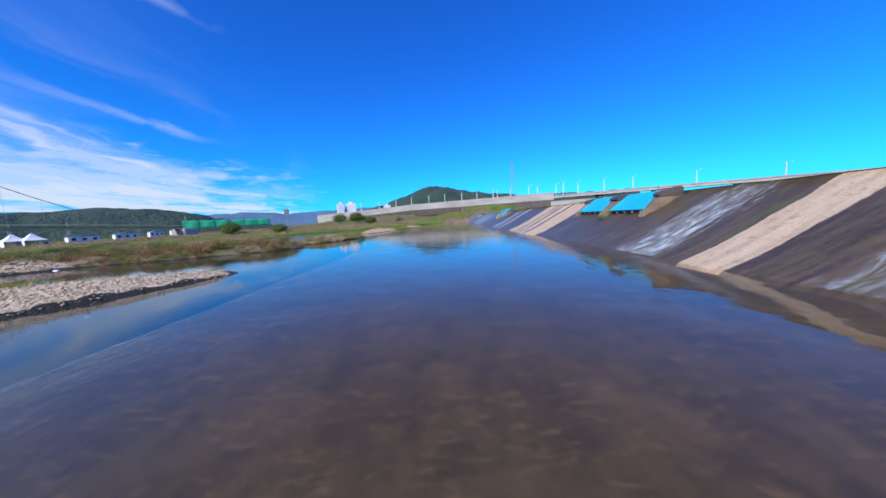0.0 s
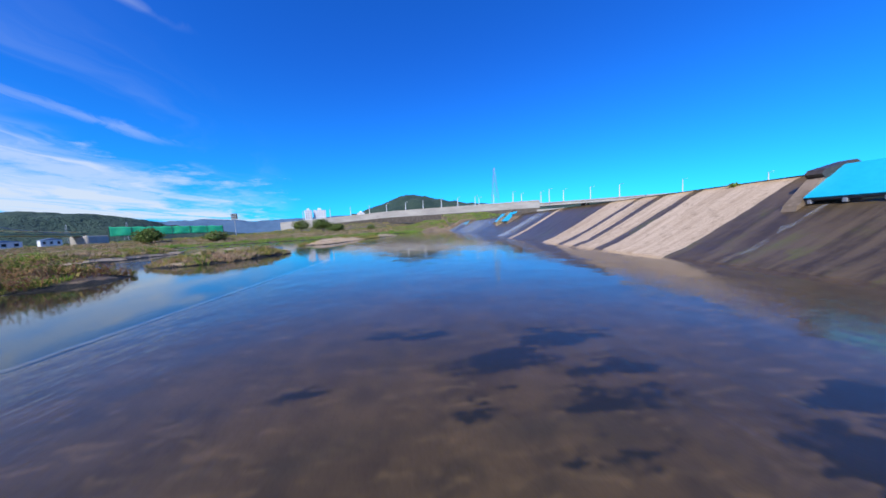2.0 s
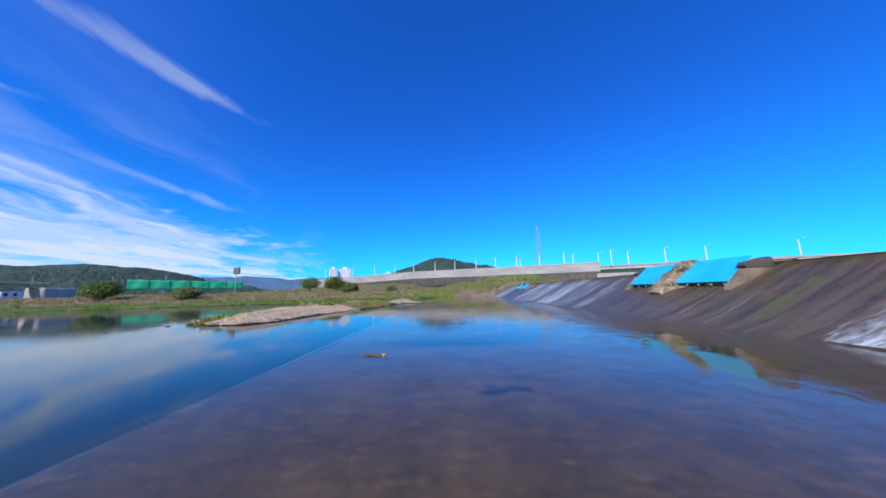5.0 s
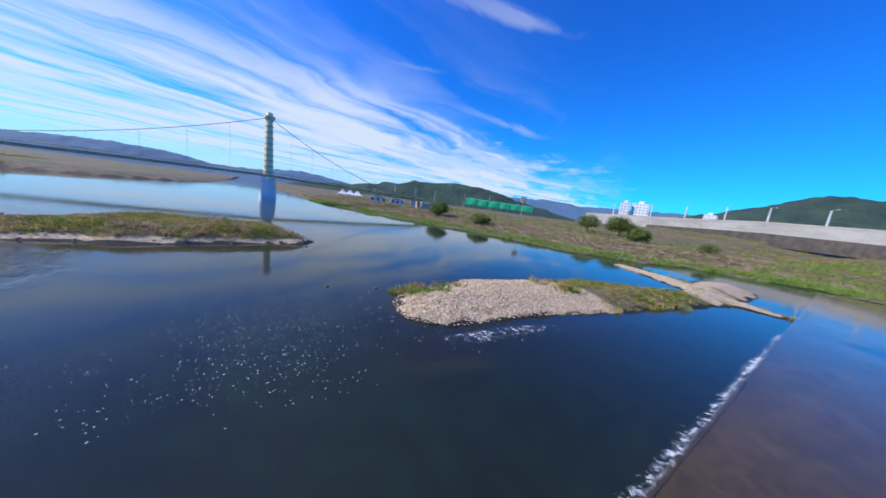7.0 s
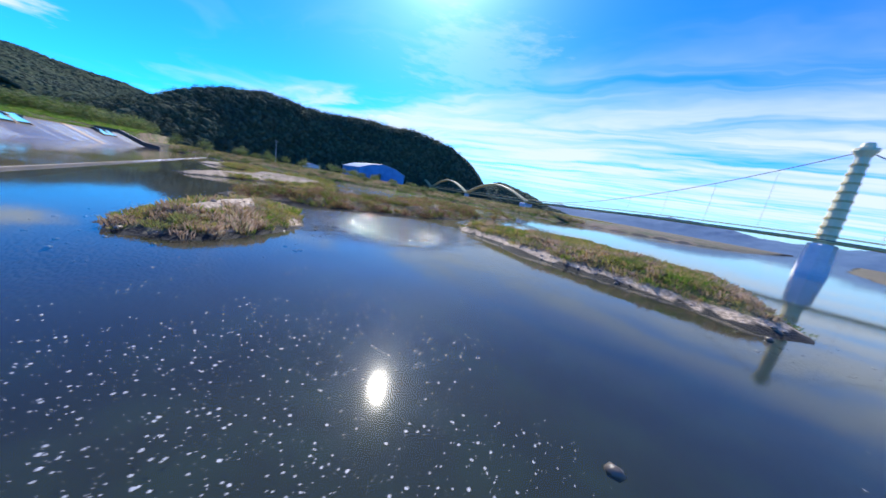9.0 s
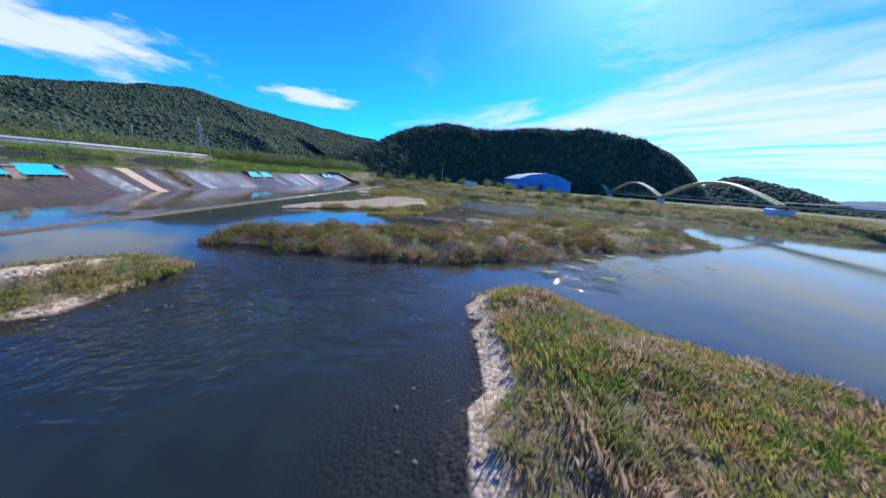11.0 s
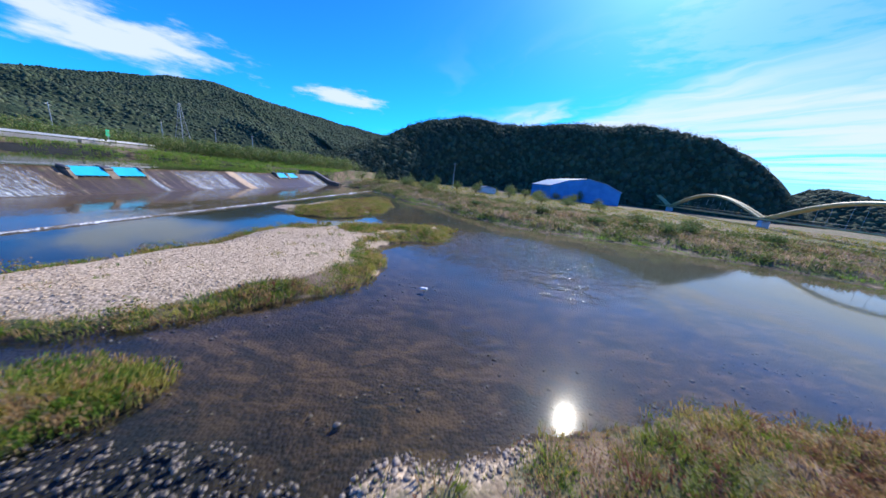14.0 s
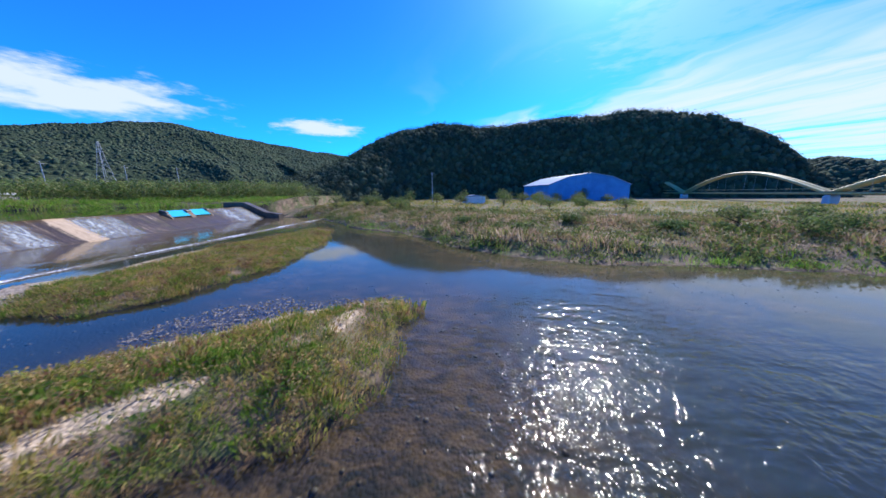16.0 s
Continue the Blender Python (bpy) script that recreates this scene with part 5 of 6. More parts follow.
def tent(x, y, z, w, h, turn):
    o = thing("tent", "white pointed marquee tent on the grass bank", "tent", group="marquee tents", at=(x, y, z), turn=turn)
    bm = bmesh.new()
    prof = [(0.5, h * 0.45), (0.36, h * 0.55), (0.2, h * 0.72), (0.07, h * 0.92), (0.015, h)]
    rings = [[bm.verts.new((w * r * sx, w * r * sy, zz)) for sx, sy in ((-1, -1), (1, -1), (1, 1), (-1, 1))] for r, zz in prof]
    for a, b in zip(rings, rings[1:]):
        for i in range(4):
            bm.faces.new((a[i], a[(i + 1) % 4], b[(i + 1) % 4], b[i]))
    bm.faces.new(rings[-1])
    part("roof", bm, WHITE_CLOTH, o)
    for sx in (-1, 1):
        bm = bmesh.new()
        box(bm, sx * w * 0.49 - 0.03, sx * w * 0.49 + 0.03, -w * 0.49, w * 0.49, 0.05, h * 0.45)
        part("side_wall", bm, WHITE_CLOTH, o)
        for sy in (-1, 1):
            bar("pole", [(sx * w * 0.48, sy * w * 0.48, 0), (sx * w * 0.48, sy * w * 0.48, h * 0.46)], 0.06, STEEL, o, "", 5)
    return o


def hut(x, y, z, w, d, h, turn, label):
    o = thing("cabin", label, "cabin", group="site cabins", at=(x, y, z), turn=turn)
    bm = bmesh.new()
    box(bm, -w / 2, w / 2, -d / 2, d / 2, 0, h, 0.05)
    part("body", bm, WHITE_PAINT, o)
    bm = bmesh.new()
    prism(bm, [(-w / 2 - 0.2, h), (0, h + 0.7), (w / 2 + 0.2, h)], -d / 2 - 0.2, d / 2 + 0.2)
    part("roof", bm, ROOF_BLUE, o)
    for i in range(3):
        bm = bmesh.new()
        box(bm, -w / 2 + w * (i + 0.3) / 3, -w / 2 + w * (i + 0.7) / 3, -d / 2 - 0.05, -d / 2 + 0.05, h * 0.4, h * 0.8)
        part("window", bm, GLASS_DARK, o)
    return o


for b, d, w in ((76.0, 165, 6), (74.6, 163, 6), (77.4, 168, 5)):
    x, y = -11 - math.sin(radians(b)) * d, 67 + math.cos(radians(b)) * d
    tent(x, y, height(x, y), w, 5.2, b)
for b, d, w, lab in ((66.6, 150, 7.5, "long white site cabin on the bank"), (62.9, 148, 5, "white cabin with a low roof on the bank"), (70.5, 158, 9, "white row of low stalls on the bank"), (59.6, 150, 5, "small grey white cabin beside the bush")):
    x, y = -11 - math.sin(radians(b)) * d, 67 + math.cos(radians(b)) * d
    hut(x, y, height(x, y), w, 3.5, 2.6, b, lab)
house = thing("control_house", "small red brick gate control house behind the pool", "house", at=(118, 152, 8.0), turn=30)
bm = bmesh.new()
box(bm, -3.6, 3.6, -2.5, 2.5, -3, 2.6, 0.1)
part("wall", bm, BRICK_RED, house)
bm = bmesh.new()
box(bm, -3.9, 3.9, -2.8, 2.8, 2.6, 3.0, 0.1)
part("roof", bm, CONCRETE, house)

# ---------------------------------------------------------------- south side
hangar = thing("hangar", "large blue sheet metal hangar at the foot of the hill", "hangar", at=(-104, -154, 2.0), turn=186)
bm = bmesh.new()
prism(bm, [(-17, 0), (-17, 7.2), (-9, 10.2), (0, 11.6), (9, 10.2), (17, 7.2), (17, 0)], -14, 14)
hangar.matrix_basis = hangar.matrix_basis @ Matrix.Scale(1.12, 4)
body = part("body", bm, BLUE_SHEET, hangar, "blue corrugated walls")
for i in range(34):
    for yy_ in (-14.06, 14.06):
        bm = bmesh.new()
        hx = -16.5 + i
        top_ = float(np.interp(abs(hx), [0, 9, 17], [11.6, 10.2, 7.2]))
        box(bm, hx - 0.16, hx + 0.16, yy_ - 0.05, yy_ + 0.05, 0.0, top_ - 0.1)
        part("rib", bm, BLUE_SHEET, body)
for sgn in (-1, 1):
    bm = bmesh.new()
    pr = [(sgn * 17.4, 7.15), (sgn * 9, 10.35), (0, 11.78), (0, 11.62), (sgn * 9, 10.22), (sgn * 17.4, 7.0)]
    prism(bm, pr, -14.5, 14.5)
    part("roof", bm, ROOF_PALE, hangar, "pale blue grey roof sheets")

cabin = hut(-52, -118, 2.2, 8, 5, 3.0, 10, "blue and white farm hut among trees")
pole = thing("utility_pole", "slim grey utility pole among the trees", "pole", at=(-35, -130, 2))
bar("pole", [(0, 0, 0), (0, 0, 13.5)], [0.2, 0.12], STEEL, pole)
bar("cross_arm", [(-0.9, 0, 12.8), (0.9, 0, 12.8)], 0.06, STEEL, pole, "", 5)
for x, y in ((88, -95), (100, -70), (78, -110), (66, -118), (118, -60)):
    copy_thing(pole, pose(x, y, 4, 0, 0, x))

# strips of blue grey path on the far plain
for i, pts in enumerate((((-62, -62), (-75, -61), (-90, -58)), ((-98, -56), (-120, -50), (-150, -48)))):
    bm = bmesh.new()
    q = []
    for x, y in pts:
        z = height(x, y) + 0.25
        q.append((bm.verts.new((x, y - 0.9, z)), bm.verts.new((x, y + 0.9, z)), bm.verts.new((x, y + 0.9, z - 0.4)), bm.verts.new((x, y - 0.9, z - 0.4))))
    for a, b in zip(q, q[1:]):
        for j in range(4):
            bm.faces.new((a[j], a[(j + 1) % 4], b[(j + 1) % 4], b[j]))
    tagged(part("path", bm, ASPHALT), "strip of blue grey path on the far bank", "path", kind="structure")

# pale highway beyond the pool
high = thing("highway", "pale highway viaduct with a guard rail beyond the pool", "viaduct", kind="structure")
HW = [(110, 60), (92, 10), (80, -30), (76, -58), (78, -80)]
wall_run("deck", HW, 5.6, 6.6, 7.0, CONCRETE, high)
wall_run("guard_rail", [(x - 3.4, y) for x, y in HW], 6.9, 7.5, 0.14, WHITE_PAINT, high)
for x, y in HW[:4]:
    bm = bmesh.new()
    box(bm, x - 1, x + 1, y - 1, y + 1, 1.5, 5.7, 0.1)
    part("pier", bm, CONCRETE, high)
sign = thing("road_sign", "green road direction sign on a post", "sign", at=(74, -66, 3.2), turn=-50)
bar("post", [(0, 0, 0), (0, 0, 7.0)], 0.14, STEEL, sign, "", 6)
bm = bmesh.new()
box(bm, -1.7, 1.7, -0.08, 0.08, 5.2, 7.4, 0.03)
part("board", bm, NET_GREEN, sign)


# ---------------------------------------------------------------- trees and bushes
def tree(name, label, x, y, h, w, seed, mat, leaves=420, leaf=0.22, group="bank trees"):
    """Tapered trunk, limbs and an uneven crown of leaf sprays."""
    r = random.Random(seed)
    z = height(x, y)
    o = thing(name, label, "tree", group=group, at=(x, y, z), turn=r.uniform(0, 360))
    bm = bmesh.new()
    tube(bm, [(0, 0, -0.3), (0.02 * w, 0, h * 0.25), (-0.02 * w, 0.02 * w, h * 0.55)], [0.025 * w + 0.05, 0.016 * w + 0.04, 0.03], 7)
    for i in range(6):
        a = i * 1.05 + r.uniform(-0.3, 0.3)
        s = r.uniform(0.12, 0.4) * h
        tube(bm, [(0, 0, s), (math.cos(a) * w * 0.2, math.sin(a) * w * 0.2, s + h * 0.16), (math.cos(a) * w * 0.38, math.sin(a) * w * 0.38, s + h * 0.3)], [0.05 + 0.012 * w, 0.05, 0.02], 5)
    part("trunk", bm, BARK, o)
    vs, fs, off = [], [], 0
    for i in range(6):
        a = i * 1.05
        rad = 0.0 if i == 0 else w * 0.24
        v, f = proto_leaves(seed * 10 + i, leaves // 6, w * r.uniform(0.30, 0.40), h * r.uniform(0.26, 0.36), leaf, 0, 0.15)
        v = v + np.array([math.cos(a) * rad, math.sin(a) * rad, h * (0.34 if i == 0 else r.uniform(0.04, 0.26))])
        vs.append(v)
        fs.append(f + off)
        off += len(v)
    ob = new("crown", mesh_of("crown", np.concatenate(vs), np.concatenate(fs), mat))
    ob.parent = o
    return o


tree("tree", "round green tree standing alone on the north bank", -92, 118, 6.0, 8.0, 1, LEAVES, 3600, 0.30)
tree("tree", "broad olive shrub above the north shore", -74, 122, 3.6, 7.0, 2, WILLOW, 3000, 0.26)
tree("tree", "olive bushy tree in front of the road wall", -64, 168, 7.5, 8.5, 3, WILLOW, 3200, 0.28)
tree("tree", "dark green broad tree in front of the road wall", -56, 176, 8.5, 11.0, 4, LEAVES, 3800, 0.32)
tree("tree", "low spreading green bush in front of the road wall", -44, 160, 4.5, 8.0, 5, LEAVES, 3000, 0.28)
tree("tree", "small grey green bush below the wall", -27, 160, 3.5, 5.0, 6, WILLOW, 700, 0.22)
r = random.Random(5)
for i in range(16):
    x, y = -20 - i * 6.0 + r.uniform(-3, 3), -100 - i * 2.2 + r.uniform(-7, 7)
    tree("tree", "young green tree in the row before the hill", x, y, r.uniform(3.5, 6.5), r.uniform(4, 6), 20 + i, WILLOW, 1300, 0.15, "row of trees")
for i, (x, y, h, w) in enumerate(((-82, -46, 3.4, 6.0), (-96, -50, 2.6, 4.5), (-60, -96, 5.0, 7.0), (-72, -98, 5.0, 7.5), (-84, -100, 4.2, 7.0), (-30, -84, 4.0, 6.0), (-18, -92, 5.0, 6.5), (-6, -98, 6.0, 7.0), (4, -104, 6.5, 7.0), (-70, -84, 3.6, 6.5), (-80, -86, 3.4, 6.0), (-90, -84, 3.2, 6.5), (-84, -40, 3.0, 5.5), (-90, -42, 2.4, 4.5), (-62, -50, 1.8, 4.0), (-54, -46, 1.5, 3.4), (-72, -44, 1.8, 4.2), (-46, -54, 1.6, 3.6), (-104, -40, 2.2, 4.5))):
    tree("bush", "green riverside willow bush on the far bank", x, y, h, w, 50 + i, WILLOW, 1300, 0.15, "riverside bushes")

# willow belt round the pool
r = np.random.RandomState(8)
t = r.uniform(0, 1, 900)
px_, py_ = np.interp(t, [0, 0.3, 0.6, 1], [6, 30, 58, 92]), np.interp(t, [0, 0.3, 0.6, 1], [-105, -90, -78, 2])
tx_, ty_ = px_ + r.uniform(4, 34, 900), py_ - r.uniform(2, 26, 900)
pos = np.stack([tx_, ty_, land(tx_, ty_)[0] - 0.3], 1)
stuff("willow_thicket", "dense green willow thicket along the pool's shore", "thicket", WILLOW, [proto_leaves(140 + i, 130, 0.5, 0.5, 0.052, 0, 0.6) for i in range(4)], pos[:700], r.uniform(3.5, 7.0, 700), 3)

# ---------------------------------------------------------------- grasses
TUFTS = [proto_tuft(200 + i, 34, 0.62, 0.55, 0.022) for i in range(5)]
FINE = [proto_tuft(220 + i, 42, 0.34, 0.70, 0.014) for i in range(5)]
HERBS = [proto_leaves(240 + i, 84, 0.62, 0.36, 0.046, -0.15, 0.5) for i in range(6)] + [proto_tuft(246 + i, 60, 0.40, 0.62, 0.016) for i in range(2)]
FAR_TUFTS = [proto_tuft(260 + i, 16, 0.55, 0.80, 0.040) for i in range(4)]
FAR_HERBS = [proto_leaves(280 + i, 24, 0.6, 0.32, 0.115, -0.14, 0.3) for i in range(4)]


def on_island(name, margin=0.0):
    nodes = ISLANDS[name][0]
    return lambda x, y: (chain(x, y, nodes) + fbm(x, y, 9, 3) * 1.3 * 0.9) < -margin


def plants(name, label, mat, protos, seed, n, area, where, size, tall=(0.7, 1.3), swell=3.0):
    """Plants of one kind; they grow taller and broader in clumps."""
    p = sow(seed, n, *area, where)
    r = np.random.RandomState(seed + 1)
    rank = np.clip(0.5 + 0.7 * fbm(p[:, 0], p[:, 1], swell, seed + 5, 3) + r.uniform(-0.25, 0.25, len(p)), 0, 1)
    return stuff(name, label, "grass", mat, protos, p - np.array([0, 0, 0.03]), size[0] + (size[1] - size[0]) * rank, seed, (tall[0] + (tall[1] - tall[0]) * rank) * r.uniform(0.85, 1.15, len(p)))


dry_land = lambda x, y, z, c, b, r: (z > -0.12) & (c > 0.45) & (r < 0.25 + c)
isl = lambda k: (lambda x, y, z, c, b, r: on_island(k)(x, y) & (z > -0.14) & (r < np.clip((c - 0.25) * 1.6, 0.015, 1)))


def clumped(k, level, seed):
    """Plants of one island that stand in patches."""
    return lambda x, y, z, c, b, r: isl(k)(x, y, z, c, b, r) & (fbm(x, y, 3.2, seed, 3) + 0.5 * r - 0.25 > (level(x, y) if callable(level) else level))


MEADOW_BOX, WEST_BOX, BAR_BOX = (-82, -20, 6, 42), (-56, -32, 38, 72), (-46, -12, -26, 18)
plants("island_weeds", "brown red and olive weeds crowding a low island", WEEDS, HERBS, 1, 16000, MEADOW_BOX, clumped("meadow", lambda x, y: -0.55 + 0.66 * step(30, 25, y), 41), (0.30, 1.30), (0.5, 1.4), 1.6)
SPIT_BOX = (-62, -42, 8, 22)
plants("island_weeds", "olive and brown weeds on the low spit", WEEDS, HERBS, 26, 900, SPIT_BOX, isl("spit"), (0.4, 1.2), (0.7, 1.3), 2.2)
plants("island_grass", "green grass tufts on the low spit", MEADOW, FINE, 27, 1300, SPIT_BOX, isl("spit"), (0.5, 1.1))
plants("island_weeds", "green leafy weeds in patches on a low island", MEADOW, HERBS, 2, 7000, MEADOW_BOX, clumped("meadow", lambda x, y: -0.05 + 0.20 * step(30, 25, y), 43), (0.30, 1.0), (0.5, 1.1), 1.6)
plants("island_grass", "olive and straw grass on the river island", MEADOW, FINE, 3, 5500, WEST_BOX, isl("west"), (0.5, 1.0))
plants("island_reeds", "straw brown dry grass on the river island", REEDS, TUFTS, 4, 4000, WEST_BOX, isl("west"), (0.35, 0.75))
plants("island_grass", "tall straw and olive grass on a small island", MEADOW, TUFTS, 5, 2000, (-27, -12, 36, 57), isl("small"), (0.35, 0.75))
plants("island_reeds", "straw dry grass on a small island", REEDS, TUFTS, 18, 3200, (-27, -12, 36, 57), isl("small"), (0.35, 0.7))
plants("island_grass", "green grass fringe round the gravel bar", MEADOW, FINE, 6, 9000, BAR_BOX, isl("bar"), (0.6, 1.1))
plants("island_weeds", "olive weed clumps on the gravel bar", MEADOW, HERBS, 7, 3600, BAR_BOX, isl("bar"), (0.5, 1.3), (0.8, 1.4), 2.4)
plants("island_weeds", "red brown weeds on the gravel bar", WEEDS, HERBS, 25, 1900, BAR_BOX, isl("bar"), (0.4, 1.3), (0.7, 1.3), 2.4)
plants("island_grass", "olive grass on the low island by the apron", MEADOW, FINE, 8, 7000, (-32, -4, -56, -22), isl("east"), (0.5, 1.0))
plants("island_weeds", "brown and olive weeds on the island by the apron", WEEDS, HERBS, 29, 4500, (-32, -4, -62, -20), clumped("east", -0.25, 45), (0.4, 1.1), (0.6, 1.2), 2.0)
plants("island_reeds", "straw dry grass on the island by the apron", REEDS, TUFTS, 30, 2200, (-32, -4, -62, -20), clumped("east", -0.1, 46), (0.3, 0.6))
plants("island_grass", "grass patches on the gravel island", MEADOW, FINE, 9, 5000, (-30, -8, 66, 124), isl("gravel"), (0.5, 1.0))
plants("island_grass", "green and straw grass on a small low islet", MEADOW, FINE, 19, 1600, (-36, -24, 10, 19), isl("islet"), (0.6, 1.1))
plants("island_grass", "grass tufts on the sand spit", MEADOW, FINE, 20, 3500, (-30, -7, 98, 118), isl("sand"), (0.5, 1.0))


def bank(lo, hi, south):
    def test(x, y, z, c, b, r):
        d = (south_shore(x) - y if south else y - north_shore(x)) * 0.8 + fbm(x, y, 9, 3) * 1.3
        return (d > lo) & (d < hi) & (z > -0.1)
    return test


plants("shore_grass", "bright green grass along the north shore", SHORE, FAR_TUFTS, 11, 30000, (-150, 4, 60, 170), bank(-0.5, 5.5, False), (0.8, 1.4))
plants("reed_bank", "pinkish brown dry reeds on the north bank", REEDS, FAR_TUFTS, 12, 26000, (-190, 30, 70, 200), bank(4.5, 34, False), (0.8, 1.5))
plants("bank_weeds", "olive weeds among the reeds on the north bank", BANK_WEEDS, FAR_HERBS, 21, 5000, (-190, 30, 70, 200), bank(9, 40, False), (0.8, 1.6), (0.6, 1.0))
plants("shore_grass", "green shore grass below the far bank", SHORE, FAR_TUFTS, 13, 16000, (-150, 0, -100, 0), bank(-0.6, 3.5, True), (0.6, 1.1))
plants("reed_bank", "tan dry reeds and weeds on the far bank", REEDS, FAR_TUFTS, 14, 20000, (-150, 4, -110, 0), bank(2.5, 20, True), (0.6, 1.8), (0.6, 1.4), 7.0)
plants("bank_weeds", "dark olive weeds on the far bank", BANK_WEEDS, FAR_HERBS, 15, 11000, (-150, 4, -110, 0), bank(0.6, 30, True), (1.0, 2.4), (0.7, 1.2))
plants("plain_grass", "tan and green grass on the far plain", MEADOW, FAR_TUFTS, 16, 6500, (-230, 10, -170, -20), bank(18, 90, True), (0.9, 1.7))
plants("pool_grass", "yellow green grass strip along the pool's shore", SHORE, FAR_TUFTS, 17, 26000, (14, 120, -125, 90), bank(-1, 15, True), (1.2, 2.0))

plants("pool_grass", "green grass strip before the raised road", SHORE, FAR_TUFTS, 23, 5500, (-16, 130, 140, 250), bank(1, 42, False), (1.1, 2.0))

plants("plain_grass", "tan and green grass on the north plain", MEADOW, FAR_TUFTS, 24, 5500, (-230, 30, 90, 270), bank(30, 110, False), (1.0, 1.9))

# a bush growing down the slope and weeds by the gates
for i, (x, y, s) in enumerate(((15.6, 2.9, 1.0), (14.6, 3.1, 1.1), (13.4, 3.4, 0.9), (12.2, 3.5, 0.8), (11.2, 3.7, 0.6))):
    zz = float(np.interp(x, [p[0] for p in PROFILE], [p[1] for p in PROFILE]))
    v, f = proto_leaves(300 + i, 150, s * 0.9, s * 0.6, 0.13, -0.2, 0.1)
    ob = new("slope_bush", mesh_of("slope_bush", v + np.array([x, y, zz]), f, MEADOW))
    tagged(ob, "straw green bush rooted on the weir slope", "bush", "slope bushes")
for i, (x, y, s) in enumerate(((13.7, 23.4, 0.5), (12.9, 23.2, 0.3), (13.8, 67.2, 0.35), (16.0, 33.0, 0.3))):
    zz = 2.0 if x < 15 else 3.2
    v, f = proto_leaves(320 + i, 90, s, s * 0.6, 0.08, -0.1, 0.1)
    tagged(new("slope_bush", mesh_of("slope_bush", v + np.array([x, y, zz - (0.3 if x < 13 else 0)]), f, SHORE)), "small green weed growing at a gate", "bush", "slope bushes")
# tufts at the head of the gravel island
r = np.random.RandomState(41)
for x, y, n_, mat in ((-22.9, 71.3, 15, MEADOW), (-23.6, 72.8, 10, REEDS), (-21.6, 73.0, 5, SHORE), (-22.8, 74.6, 5, MEADOW), (-18.9, 84.5, 14, MEADOW), (-20.9, 83.0, 6, REEDS)):
    px_, py_ = x + r.normal(0, 0.45, n_), y + r.normal(0, 0.45, n_)
    me = scatter_mesh("grass_clump", TUFTS, np.stack([px_, py_, land(px_, py_)[0] - 0.03], 1), r.uniform(0.6, 1.15, n_), n_)
    me.materials.append(mat)
    tagged(new("grass_clump", me), "clump of rough grass growing in pale gravel", "grass", "grass clumps")
# straw and driftwood caught between the leaves of one gate
r = np.random.RandomState(77)
drift = thing("drift_heap", "heap of pale straw and driftwood caught on a gate", "debris")
Y, X = np.meshgrid(np.linspace(68.9, 71.9, 46), np.linspace(12.7, 15.7, 40))
spine = 70.55 - 0.25 * (X - 14.2)
lump = np.clip(1 - ((Y - spine) / (0.75 + 0.22 * (15.7 - X) / 3)) ** 2, -0.6, 1)
Z = np.interp(X, [12.7, 13.3, 15.1, 15.7], [1.2, 1.95, 3.45, 3.4]) + 0.42 * lump + 0.10 * fbm(X, Y, 0.6, 91) + 0.05 * fbm(X, Y, 0.2, 92)
mat_of_straw = new("mat", grid_mesh("mat", X, Y, Z, DRIFT))
mat_of_straw.parent = drift
sp = r.uniform(0, 1, (260, 2))
i0, j0 = (sp[:, 0] * 38).astype(int), (8 + sp[:, 1] * 30).astype(int)
pos = np.stack([X[i0, j0], Y[i0, j0], Z[i0, j0] - 0.05], 1)
straw = new("straw", scatter_mesh("straw", [proto_tuft(400 + i, 10, 0.3, 0.3, 0.02) for i in range(3)], pos, r.uniform(0.5, 1.0, 260), 3))
straw.data.materials.append(REEDS)
straw.parent = drift

# ---------------------------------------------------------------- stones and foam
ROCKS = [proto_ico(500 + i, 0.55) for i in range(7)]


def stones(name, label, mat, seed, n, area, where, size):
    p = sow(seed, n, *area, where)
    r = np.random.RandomState(seed)
    s = size[0] + (size[1] - size[0]) * r.uniform(0, 1, len(p)) ** 3
    return stuff(name, label, "stones", mat, ROCKS, p + np.array([0, 0, 0.01]), s, seed)


bare = lambda k: (lambda x, y, z, c, b, r: on_island(k)(x, y) & (c < 0.5))
stones("gravel", "pale river gravel on the gravel island", STONES, 31, 34000, (-30, -10, 66, 88), bare("gravel"), (0.05, 0.19))
stones("gravel", "pale river gravel on the long bar", STONES, 32, 40000, (-46, -12, -24, 20), bare("bar"), (0.05, 0.18))
stones("gravel", "stones on the island shores", MID_STONES, 33, 22000, (-82, -12, -56, 72), lambda x, y, z, c, b, r: (c < 0.47) & (z > -0.2) & ~on_island("gravel")(x, y) & ~on_island("bar")(x, y), (0.08, 0.34))
stones("gravel", "grey and tan stones on the meadow island's bare shore", MID_STONES, 35, 26000, (-52, -34, 11, 35), lambda x, y, z, c, b, r: (on_island("meadow")(x, y) | on_island("spit")(x, y)) & (c < 0.48), (0.07, 0.26))
stones("shoal_stones", "dark wet stones in the shallows", DARK_STONES, 34, 44000, (-84, -10, -60, 76), lambda x, y, z, c, b, r: (z < -0.18) & (z > -0.52) & (r < 0.5), (0.06, 0.27))
r = np.random.RandomState(56)
x, y = r.uniform(-46, -30, 9000), r.uniform(9, 24, 9000)
ok = chain(x, y, ((-33.5, 14.5, 0.8), (-38, 15.5, 1.8), (-44, 17, 2.6))) + 1.2 * fbm(x, y, 3, 61) < 0
